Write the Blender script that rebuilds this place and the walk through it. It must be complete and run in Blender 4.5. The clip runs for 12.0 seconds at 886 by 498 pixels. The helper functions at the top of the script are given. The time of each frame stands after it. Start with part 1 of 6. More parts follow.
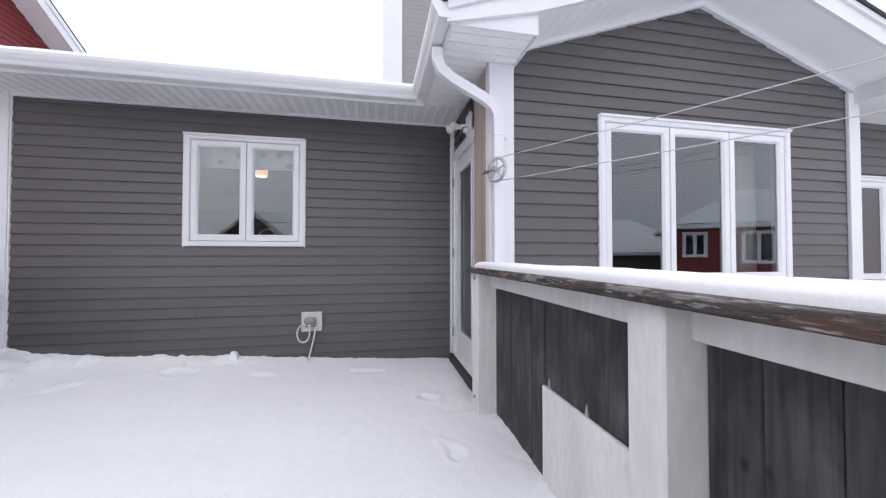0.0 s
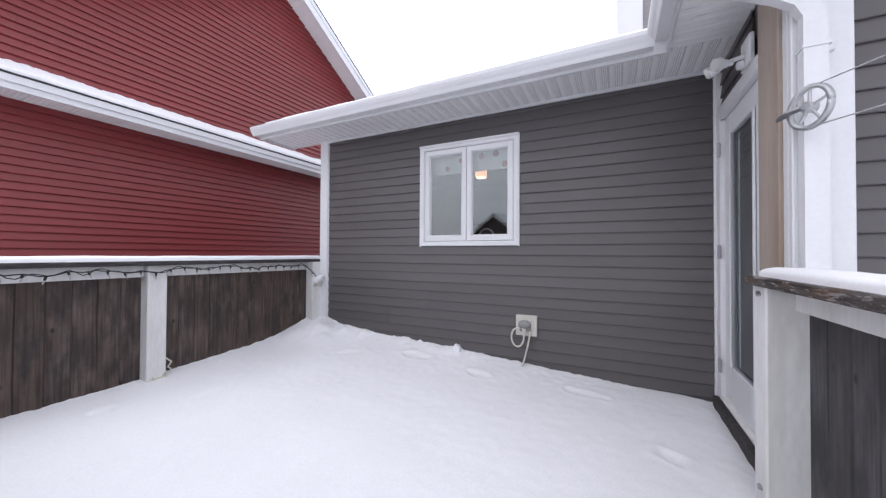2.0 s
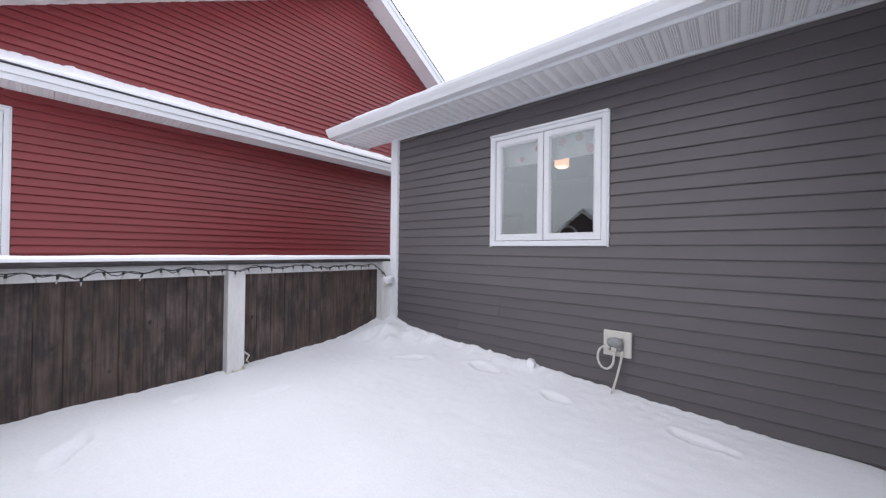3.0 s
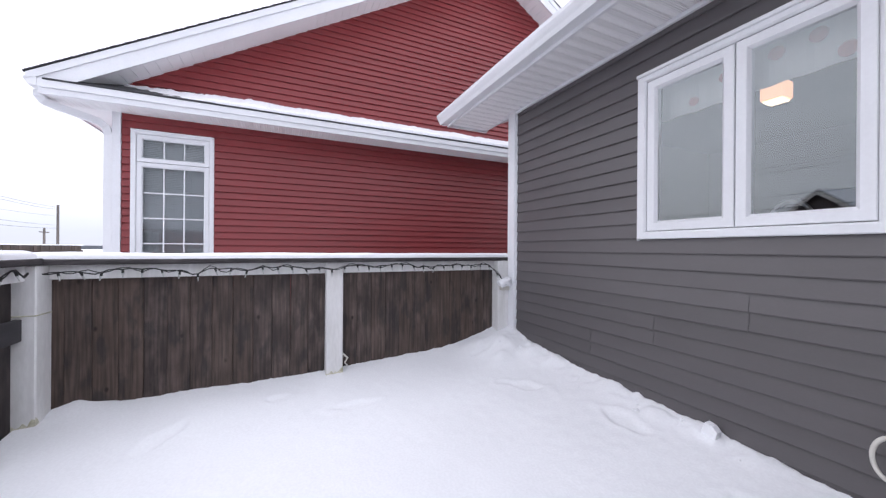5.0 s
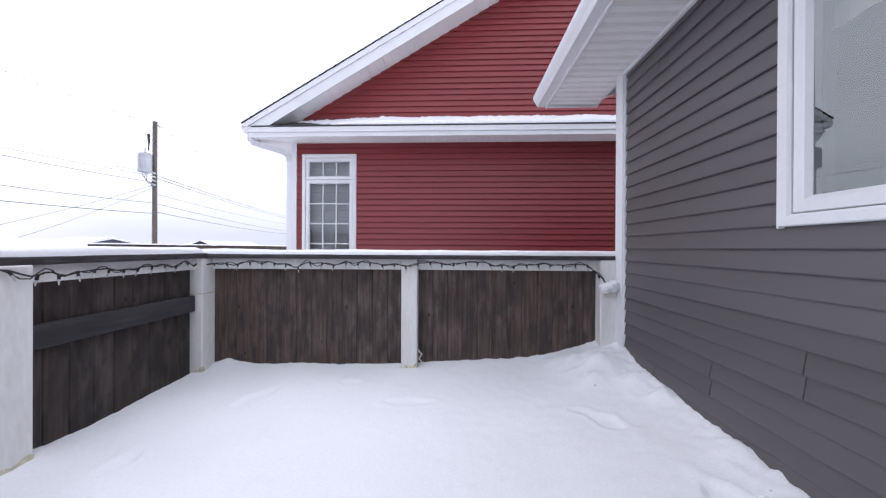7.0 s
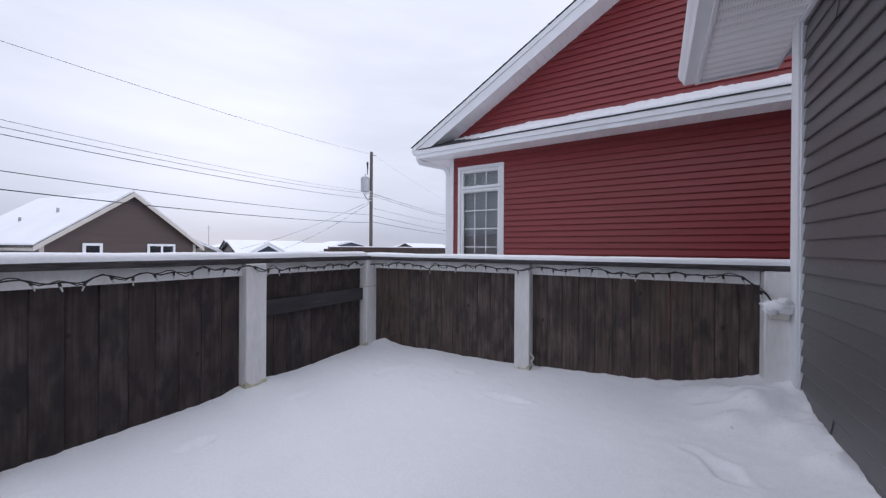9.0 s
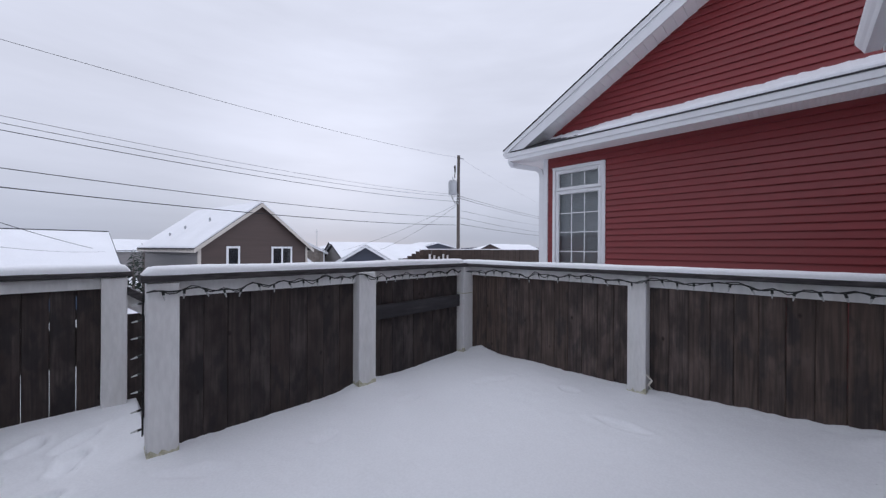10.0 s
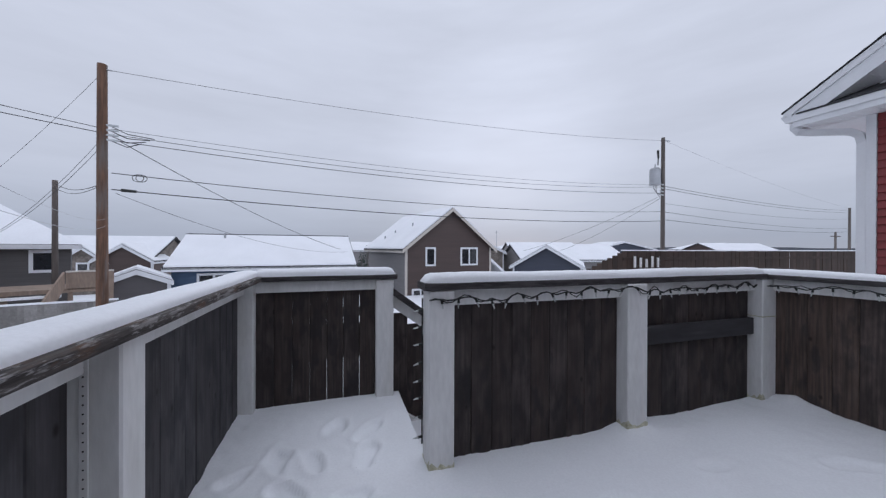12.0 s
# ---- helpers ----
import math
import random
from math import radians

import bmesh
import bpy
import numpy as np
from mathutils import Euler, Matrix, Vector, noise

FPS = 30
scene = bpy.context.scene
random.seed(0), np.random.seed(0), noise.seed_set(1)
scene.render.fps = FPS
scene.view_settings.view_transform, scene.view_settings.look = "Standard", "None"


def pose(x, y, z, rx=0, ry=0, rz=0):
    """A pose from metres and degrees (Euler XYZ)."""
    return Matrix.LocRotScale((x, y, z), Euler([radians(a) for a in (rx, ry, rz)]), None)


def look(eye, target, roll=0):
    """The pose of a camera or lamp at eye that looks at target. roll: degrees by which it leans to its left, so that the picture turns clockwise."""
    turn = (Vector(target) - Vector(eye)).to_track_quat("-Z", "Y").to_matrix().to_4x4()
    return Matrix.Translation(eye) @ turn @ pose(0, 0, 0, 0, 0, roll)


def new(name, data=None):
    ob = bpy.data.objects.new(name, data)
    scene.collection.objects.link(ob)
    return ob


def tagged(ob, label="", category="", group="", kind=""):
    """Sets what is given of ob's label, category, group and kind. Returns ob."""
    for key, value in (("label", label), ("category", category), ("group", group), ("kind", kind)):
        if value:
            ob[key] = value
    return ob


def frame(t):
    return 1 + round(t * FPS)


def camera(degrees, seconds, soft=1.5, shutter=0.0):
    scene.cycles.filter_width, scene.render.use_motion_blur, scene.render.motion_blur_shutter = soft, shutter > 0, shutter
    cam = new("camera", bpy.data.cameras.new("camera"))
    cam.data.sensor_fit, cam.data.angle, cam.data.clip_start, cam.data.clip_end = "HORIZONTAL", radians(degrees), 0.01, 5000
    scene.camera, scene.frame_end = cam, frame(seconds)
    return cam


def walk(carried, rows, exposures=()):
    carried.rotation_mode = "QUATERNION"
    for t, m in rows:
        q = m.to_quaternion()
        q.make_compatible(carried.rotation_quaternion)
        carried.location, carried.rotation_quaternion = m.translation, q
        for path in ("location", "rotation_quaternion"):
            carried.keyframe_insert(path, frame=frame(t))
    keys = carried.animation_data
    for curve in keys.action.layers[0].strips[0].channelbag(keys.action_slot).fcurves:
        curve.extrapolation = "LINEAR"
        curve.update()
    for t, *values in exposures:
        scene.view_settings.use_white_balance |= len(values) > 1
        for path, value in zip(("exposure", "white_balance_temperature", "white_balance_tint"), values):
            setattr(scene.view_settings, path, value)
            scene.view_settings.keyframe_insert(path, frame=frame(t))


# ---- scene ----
cam = camera(103.8, 12.0, soft=1.3)
PATH = [
    (0, (0.546, 0.337, 1.117), (0.931, 2.3, 1.156), 0.0),
    (0.5, (0.584, 0.365, 1.166), (0.64, 2.364, 1.191), 0.1),
    (1, (0.668, 0.454, 1.14), (0.376, 2.433, 1.179), 0.2),
    (1.5, (0.701, 0.568, 1.137), (0.097, 2.474, 1.169), 0.3),
    (2, (0.693, 0.759, 1.125), (-0.202, 2.547, 1.153), 0.3),
    (2.5, (0.664, 0.921, 1.143), (-0.456, 2.578, 1.161), 0.4),
    (3, (0.632, 1.133, 1.152), (-0.662, 2.659, 1.166), 0.7),
    (5, (0.332, 1.939, 1.136), (-1.49, 2.765, 1.136), 0.4),
    (5.5, (0.349, 2.162, 1.137), (-1.552, 2.783, 1.14), 0.4),
    (6, (0.361, 2.378, 1.125), (-1.597, 2.788, 1.131), 0.5),
    (6.5, (0.301, 2.582, 1.112), (-1.69, 2.769, 1.116), 0.5),
    (7, (0.268, 2.77, 1.112), (-1.73, 2.684, 1.108), 0.3),
    (9, (0.296, 3.39, 1.151), (-1.41, 2.346, 1.148), 0.4),
    (9.5, (0.356, 3.398, 1.197), (-1.227, 2.175, 1.194), 0.4),
    (10, (0.357, 3.263, 1.229), (-1.048, 1.839, 1.226), 0.3),
    (10.5, (0.37, 3.116, 1.242), (-0.804, 1.497, 1.241), 0.2),
    (11, (0.431, 2.873, 1.257), (-0.52, 1.113, 1.246), 0.3),
    (11.5, (0.491, 2.664, 1.252), (-0.262, 0.812, 1.252), 0.2),
    (12, (0.659, 2.515, 1.264), (0.087, 0.598, 1.257), 0.2),
]

walk(cam, [(t, look(eye, target, roll)) for t, eye, target, roll in PATH],
     exposures=[(0.0, 0.36, 6270, 14), (3.0, 0.42, 6220, 14), (5.5, 0.5, 6150, 15), (7.0, 0.38, 6050, 15), (9.0, -0.26, 5950, 15), (10.0, -0.47, 5930, 14), (11.0, -0.6, 5860, 13), (12.0, -0.65, 5830, 12)])

# ---- world and sun: a low winter sun behind a closed cloud deck ----
SUN_DIR = Vector((-0.44, -0.88, 0.21)).normalized()


def make_world():
    w = bpy.data.worlds.new("overcast")
    scene.world = w
    w.use_nodes = True
    nt = w.node_tree
    nt.nodes.clear()
    out = nt.nodes.new("ShaderNodeOutputWorld")
    sky = nt.nodes.new("ShaderNodeTexSky")
    sky.sky_type = "NISHITA"
    sky.sun_disc = False
    sky.sun_elevation = radians(12)
    sky.sun_rotation = math.atan2(SUN_DIR.x, SUN_DIR.y)
    bg_sky = nt.nodes.new("ShaderNodeBackground")
    bg_sky.inputs["Strength"].default_value = 0.08
    nt.links.new(sky.outputs[0], bg_sky.inputs["Color"])
    tc = nt.nodes.new("ShaderNodeTexCoord")
    sep = nt.nodes.new("ShaderNodeSeparateXYZ")
    nt.links.new(tc.outputs["Generated"], sep.inputs[0])
    # base grey of the cloud deck by elevation
    ramp = nt.nodes.new("ShaderNodeValToRGB")
    el = ramp.color_ramp.elements
    el[0].position, el[0].color = 0.0, (0.66, 0.68, 0.74, 1)
    el[1].position, el[1].color = 0.9, (1.22, 1.23, 1.28, 1)
    for p, c in ((0.03, (0.66, 0.69, 0.765, 1)), (0.08, (0.80, 0.825, 0.895, 1)), (0.16, (0.945, 0.96, 1.025, 1)), (0.3, (1.0, 1.01, 1.07, 1)), (0.55, (1.08, 1.09, 1.15, 1))):
        e = el.new(p)
        e.color = c
    nt.links.new(sep.outputs["Z"], ramp.inputs[0])
    # long streaks, flattened towards the horizon
    mp = nt.nodes.new("ShaderNodeMapping")
    mp.inputs["Scale"].default_value = (1.3, 1.3, 7.0)
    nt.links.new(tc.outputs["Generated"], mp.inputs["Vector"])
    nz = nt.nodes.new("ShaderNodeTexNoise")
    nz.inputs["Scale"].default_value = 2.2
    nz.inputs["Detail"].default_value = 6.0
    nz.inputs["Roughness"].default_value = 0.55
    nt.links.new(mp.outputs[0], nz.inputs["Vector"])
    mr = nt.nodes.new("ShaderNodeMapRange")
    mr.inputs["From Min"].default_value, mr.inputs["From Max"].default_value = 0.3, 0.7
    mr.inputs["To Min"].default_value, mr.inputs["To Max"].default_value = 0.945, 1.05
    nt.links.new(nz.outputs[0], mr.inputs["Value"])
    # glow of the veiled sun
    dot = nt.nodes.new("ShaderNodeVectorMath")
    dot.operation = "DOT_PRODUCT"
    dot.inputs[1].default_value = SUN_DIR
    nt.links.new(tc.outputs["Generated"], dot.inputs[0])
    gl = nt.nodes.new("ShaderNodeMapRange")
    gl.interpolation_type = "SMOOTHSTEP"
    gl.inputs["From Min"].default_value, gl.inputs["From Max"].default_value = 0.93, 1.0
    gl.inputs["To Min"].default_value, gl.inputs["To Max"].default_value = 1.0, 1.16
    nt.links.new(dot.outputs["Value"], gl.inputs["Value"])
    # the deck is thinner and brighter away from the sun's bank of cloud
    back = nt.nodes.new("ShaderNodeMapRange")
    back.inputs["From Min"].default_value, back.inputs["From Max"].default_value = -0.25, 0.8
    back.inputs["To Min"].default_value, back.inputs["To Max"].default_value = 0.97, 1.35
    nt.links.new(sep.outputs["Y"], back.inputs["Value"])
    prod = nt.nodes.new("ShaderNodeMath")
    prod.operation = "MULTIPLY"
    nt.links.new(mr.outputs[0], prod.inputs[0])
    nt.links.new(gl.outputs[0], prod.inputs[1])
    prod2 = nt.nodes.new("ShaderNodeMath")
    prod2.operation = "MULTIPLY"
    nt.links.new(prod.outputs[0], prod2.inputs[0])
    nt.links.new(back.outputs[0], prod2.inputs[1])
    bg = nt.nodes.new("ShaderNodeBackground")
    nt.links.new(ramp.outputs[0], bg.inputs["Color"])
    nt.links.new(prod2.outputs[0], bg.inputs["Strength"])
    mix = nt.nodes.new("ShaderNodeMixShader")
    mix.inputs[0].default_value = 0.975
    nt.links.new(bg_sky.outputs[0], mix.inputs[1])
    nt.links.new(bg.outputs[0], mix.inputs[2])
    nt.links.new(mix.outputs[0], out.inputs["Surface"])


make_world()
sun_data = bpy.data.lights.new("sun", "SUN")
sun_data.energy, sun_data.angle, sun_data.color = 0.5, radians(85), (1.0, 0.96, 0.9)
sun = new("sun", sun_data)
sun.matrix_world = look((0, 0, 30), Vector((0, 0, 30)) - SUN_DIR)


# ---- materials ----
def material(name, base, rough=0.6, metal=0.0, var=0.08, scale=3.0, grain=(1, 1, 1), fine=40.0, fine_amt=0.05,
             bump=0.1, bump_dist=0.004, random_tint=0.0, stain=None, stain_scale=2.0, stain_amt=0.5, spec=0.5, along="Object"):
    """Base colour with a broad and a fine variation, matching bump, per-piece tint and optional stains."""
    m = bpy.data.materials.new(name)
    m.use_nodes = True
    nt = m.node_tree
    p = nt.nodes["Principled BSDF"]
    tc = nt.nodes.new("ShaderNodeTexCoord")
    info = nt.nodes.new("ShaderNodeObjectInfo")
    off = nt.nodes.new("ShaderNodeVectorMath")
    off.operation = "MULTIPLY_ADD"
    nt.links.new(info.outputs["Random"], off.inputs[0])
    off.inputs[1].default_value = (13.0, 7.0, 17.0)
    nt.links.new(tc.outputs[along], off.inputs[2])
    mp = nt.nodes.new("ShaderNodeMapping")
    mp.inputs["Scale"].default_value = grain
    nt.links.new(off.outputs[0], mp.inputs["Vector"])
    n1 = nt.nodes.new("ShaderNodeTexNoise")
    n1.inputs["Scale"].default_value, n1.inputs["Detail"].default_value = scale, 4.0
    n2 = nt.nodes.new("ShaderNodeTexNoise")
    n2.inputs["Scale"].default_value, n2.inputs["Detail"].default_value = fine, 5.0
    for n in (n1, n2):
        nt.links.new(mp.outputs[0], n.inputs["Vector"])

    def mapped(src, lo, hi, f0=0.3, f1=0.7):
        r = nt.nodes.new("ShaderNodeMapRange")
        r.inputs["From Min"].default_value, r.inputs["From Max"].default_value = f0, f1
        r.inputs["To Min"].default_value, r.inputs["To Max"].default_value = lo, hi
        nt.links.new(src, r.inputs["Value"])
        return r.outputs[0]

    def times(a, b):
        t = nt.nodes.new("ShaderNodeMath")
        t.operation = "MULTIPLY"
        nt.links.new(a, t.inputs[0])
        nt.links.new(b, t.inputs[1])
        return t.outputs[0]
    v = times(mapped(n1.outputs[0], 1 - var, 1 + var), mapped(n2.outputs[0], 1 - fine_amt, 1 + fine_amt))
    if random_tint:
        v = times(v, mapped(info.outputs["Random"], 1 - random_tint, 1 + random_tint, 0.0, 1.0))
    colour = nt.nodes.new("ShaderNodeVectorMath")
    colour.operation = "SCALE"
    colour.inputs[0].default_value = base
    nt.links.new(v, colour.inputs["Scale"])
    result = colour.outputs[0]
    if stain:
        n3 = nt.nodes.new("ShaderNodeTexNoise")
        n3.inputs["Scale"].default_value, n3.inputs["Detail"].default_value = stain_scale, 6.0
        nt.links.new(mp.outputs[0], n3.inputs["Vector"])
        mx = nt.nodes.new("ShaderNodeMix")
        mx.data_type = "RGBA"
        nt.links.new(mapped(n3.outputs[0], 0.0, stain_amt, 0.48, 0.66), mx.inputs["Factor"])
        nt.links.new(result, mx.inputs["A"])
        mx.inputs["B"].default_value = (*stain, 1)
        result = mx.outputs["Result"]
    nt.links.new(result, p.inputs["Base Color"])
    p.inputs["Metallic"].default_value = metal
    nt.links.new(mapped(n2.outputs[0], max(rough - 0.08, 0.02), min(rough + 0.08, 1.0)), p.inputs["Roughness"])
    p.inputs["Specular IOR Level"].default_value = spec
    if bump:
        b = nt.nodes.new("ShaderNodeBump")
        b.inputs["Strength"].default_value, b.inputs["Distance"].default_value = bump, bump_dist
        nt.links.new(n2.outputs[0], b.inputs["Height"])
        nt.links.new(b.outputs[0], p.inputs["Normal"])
    return m


def glass_material(name, ior=2.3, tint=(0.82, 0.85, 0.86), sheen=(0.90, 0.97, 1.0)):
    m = bpy.data.materials.new(name)
    m.use_nodes = True
    nt = m.node_tree
    nt.nodes.clear()
    out = nt.nodes.new("ShaderNodeOutputMaterial")
    tr = nt.nodes.new("ShaderNodeBsdfTransparent")
    tr.inputs[0].default_value = (*tint, 1)
    gl = nt.nodes.new("ShaderNodeBsdfGlossy")
    gl.inputs["Roughness"].default_value = 0.01
    gl.inputs["Color"].default_value = (*sheen, 1)
    fr = nt.nodes.new("ShaderNodeFresnel")
    fr.inputs["IOR"].default_value = ior
    mx = nt.nodes.new("ShaderNodeMixShader")
    nt.links.new(fr.outputs[0], mx.inputs[0])
    nt.links.new(tr.outputs[0], mx.inputs[1])
    nt.links.new(gl.outputs[0], mx.inputs[2])
    nt.links.new(mx.outputs[0], out.inputs["Surface"])
    return m


def glow_material(name, colour, strength):
    m = bpy.data.materials.new(name)
    m.use_nodes = True
    p = m.node_tree.nodes["Principled BSDF"]
    p.inputs["Base Color"].default_value = (*colour, 1)
    p.inputs["Emission Color"].default_value = (*colour, 1)
    p.inputs["Emission Strength"].default_value = strength
    return m


def vented_material(name, base, axis="X", start=0.0, pitch=0.1):
    """White vinyl soffit with bands of small round vent holes, one band to each panel."""
    m = material(name, base, 0.45, var=0.03, fine_amt=0.02, bump=0.03)
    nt = m.node_tree
    p = nt.nodes["Principled BSDF"]
    tc = nt.nodes.new("ShaderNodeTexCoord")
    vo = nt.nodes.new("ShaderNodeTexVoronoi")
    vo.voronoi_dimensions = "2D"
    vo.inputs["Scale"].default_value = 70.0
    vo.inputs["Randomness"].default_value = 0.0
    nt.links.new(tc.outputs["Object"], vo.inputs["Vector"])
    r = nt.nodes.new("ShaderNodeMapRange")
    r.inputs["From Min"].default_value, r.inputs["From Max"].default_value = 0.22, 0.32
    nt.links.new(vo.outputs["Distance"], r.inputs["Value"])
    sep = nt.nodes.new("ShaderNodeSeparateXYZ")
    nt.links.new(tc.outputs["Object"], sep.inputs[0])

    def calc(op, a, b):
        q = nt.nodes.new("ShaderNodeMath")
        q.operation = op
        for i, s in enumerate((a, b)):
            if isinstance(s, float):
                q.inputs[i].default_value = s
            else:
                nt.links.new(s, q.inputs[i])
        return q.outputs[0]
    turn = calc("MODULO", calc("SUBTRACT", sep.outputs[axis], start), pitch)
    plain = calc("LESS_THAN", turn, pitch * 0.42)
    solid = calc("MAXIMUM", r.outputs[0], plain)
    mx = nt.nodes.new("ShaderNodeMix")
    mx.data_type = "RGBA"
    old = p.inputs["Base Color"].links[0].from_socket
    nt.links.new(solid, mx.inputs["Factor"])
    mx.inputs["A"].default_value = (0.36, 0.36, 0.37, 1)
    nt.links.new(old, mx.inputs["B"])
    nt.links.new(mx.outputs["Result"], p.inputs["Base Color"])
    return m


SNOW = material("snow", (0.89, 0.90, 0.925), 0.75, var=0.02, scale=2.0, fine=70.0, fine_amt=0.03, bump=0.22, bump_dist=0.006, spec=0.3)
ROOF_SNOW = material("roof_snow", (0.86, 0.87, 0.90), 0.8, var=0.03, scale=0.6, fine=14.0, fine_amt=0.03, bump=0.3, bump_dist=0.02, spec=0.2)
GREY = material("grey_vinyl", (0.100, 0.0925, 0.096), 0.42, var=0.06, scale=0.8, grain=(1, 1, 6), fine=60, fine_amt=0.04, bump=0.06, bump_dist=0.002, random_tint=0.05)
RED = material("red_vinyl", (0.205, 0.0255, 0.028), 0.45, var=0.06, scale=0.7, grain=(1, 1, 5), fine=60, fine_amt=0.04, bump=0.05, bump_dist=0.002, random_tint=0.04)
# WHITE's vinyl in a lighter copy: bounced light under the eaves, put into colour
SOFFIT = material("brightened_vinyl_soffit", (0.86, 0.865, 0.875), 0.45, var=0.03, scale=2.0, fine=50, fine_amt=0.02, bump=0.03)
WHITE = material("white_vinyl", (0.735, 0.747, 0.77), 0.4, var=0.03, scale=2.0, fine=50, fine_amt=0.02, bump=0.03)
# base raised like SOFFIT's to brighten the eave's shaded underside
VENTED = vented_material("vented_soffit", (0.87, 0.87, 0.88), "X", -4.36)
PAINT = material("white_painted_wood", (0.78, 0.775, 0.77), 0.62, var=0.06, scale=3.0, grain=(1, 1, 0.25), fine=45, fine_amt=0.06, bump=0.25,
                 bump_dist=0.004, stain=(0.45, 0.43, 0.36), stain_scale=5.0, stain_amt=0.25)


def plank_material(name, dark=(0.025, 0.0205, 0.0215), light=(0.100, 0.081, 0.077), tone=(0.057, 0.040, 0.034), damp_tone=(0.018, 0.018, 0.021)):
    """Old dark-stained boards: long grain, faded and damp patches, knots; every board its own tone."""
    m = bpy.data.materials.new(name)
    m.use_nodes = True
    nt = m.node_tree
    p = nt.nodes["Principled BSDF"]
    tc = nt.nodes.new("ShaderNodeTexCoord")
    info = nt.nodes.new("ShaderNodeObjectInfo")
    off = nt.nodes.new("ShaderNodeVectorMath")
    off.operation = "MULTIPLY_ADD"
    nt.links.new(info.outputs["Random"], off.inputs[0])
    off.inputs[1].default_value = (13.0, 7.0, 17.0)
    nt.links.new(tc.outputs["Object"], off.inputs[2])

    def field(scale, stretch, detail=5.0, kind="ShaderNodeTexNoise"):
        mp = nt.nodes.new("ShaderNodeMapping")
        mp.inputs["Scale"].default_value = stretch
        nt.links.new(off.outputs[0], mp.inputs["Vector"])
        n = nt.nodes.new(kind)
        n.inputs["Scale"].default_value = scale
        if kind == "ShaderNodeTexNoise":
            n.inputs["Detail"].default_value = detail
        nt.links.new(mp.outputs[0], n.inputs["Vector"])
        return n.outputs[0]

    def span(src, f0, f1, lo, hi):
        r = nt.nodes.new("ShaderNodeMapRange")
        for k, q in (("From Min", f0), ("From Max", f1), ("To Min", lo), ("To Max", hi)):
            r.inputs[k].default_value = q
        nt.links.new(src, r.inputs["Value"])
        return r.outputs[0]

    def blend(fac, a, b):
        mx = nt.nodes.new("ShaderNodeMix")
        mx.data_type = "RGBA"
        nt.links.new(fac, mx.inputs["Factor"])
        for key, q in (("A", a), ("B", b)):
            if isinstance(q, tuple):
                mx.inputs[key].default_value = (*q, 1)
            else:
                nt.links.new(q, mx.inputs[key])
        return mx.outputs["Result"]
    grain = field(65.0, (1, 1, 0.04), 7.0)
    patch = field(11.0, (1, 1, 0.4), 8.0)
    damp = field(7.0, (1.5, 1, 0.6), 8.0)
    knots = field(4.5, (1.6, 1, 1.0), kind="ShaderNodeTexVoronoi")
    col = blend(span(patch, 0.38, 0.66, 0.1, 0.95), dark, light)
    col = blend(span(info.outputs["Random"], 0.0, 1.0, 0.05, 0.7), col, tone)
    col = blend(span(damp, 0.53, 0.63, 0.0, 0.6), col, damp_tone)
    col = blend(span(knots, 0.04, 0.11, 0.8, 0.0), col, (0.014, 0.011, 0.010))
    col = blend(span(grain, 0.36, 0.60, 0.6, 0.0), col, (0.018, 0.015, 0.015))
    nt.links.new(col, p.inputs["Base Color"])
    nt.links.new(span(grain, 0.3, 0.7, 0.62, 0.85), p.inputs["Roughness"])
    p.inputs["Specular IOR Level"].default_value = 0.35
    b = nt.nodes.new("ShaderNodeBump")
    b.inputs["Strength"].default_value, b.inputs["Distance"].default_value = 0.5, 0.003
    nt.links.new(grain, b.inputs["Height"])
    nt.links.new(b.outputs[0], p.inputs["Normal"])
    return m


PLANK = plank_material("dark_stained_planks")
PLANK_BROWN = plank_material("brown_stained_planks", (0.052, 0.040, 0.038), (0.168, 0.130, 0.115), (0.120, 0.083, 0.064), (0.036, 0.034, 0.037))
PLANK_GREY = plank_material("blue_grey_planks", (0.042, 0.041, 0.047), (0.128, 0.123, 0.132), (0.076, 0.070, 0.073), (0.029, 0.030, 0.037))
CAP = material("weathered_dark_cap", (0.047, 0.043, 0.045), 0.75, var=0.35, scale=14.0, grain=(0.14, 1, 1), fine=80, fine_amt=0.4, bump=0.5, bump_dist=0.004,
               stain=(0.12, 0.11, 0.108), stain_scale=60.0, stain_amt=0.5, spec=0.25)
CAP_LONG = material("weathered_dark_cap_lengthwise", (0.047, 0.043, 0.045), 0.75, var=0.35, scale=14.0, grain=(1, 0.14, 1), fine=80, fine_amt=0.4, bump=0.5, bump_dist=0.004,
                    stain=(0.12, 0.11, 0.108), stain_scale=60.0, stain_amt=0.5, spec=0.25)


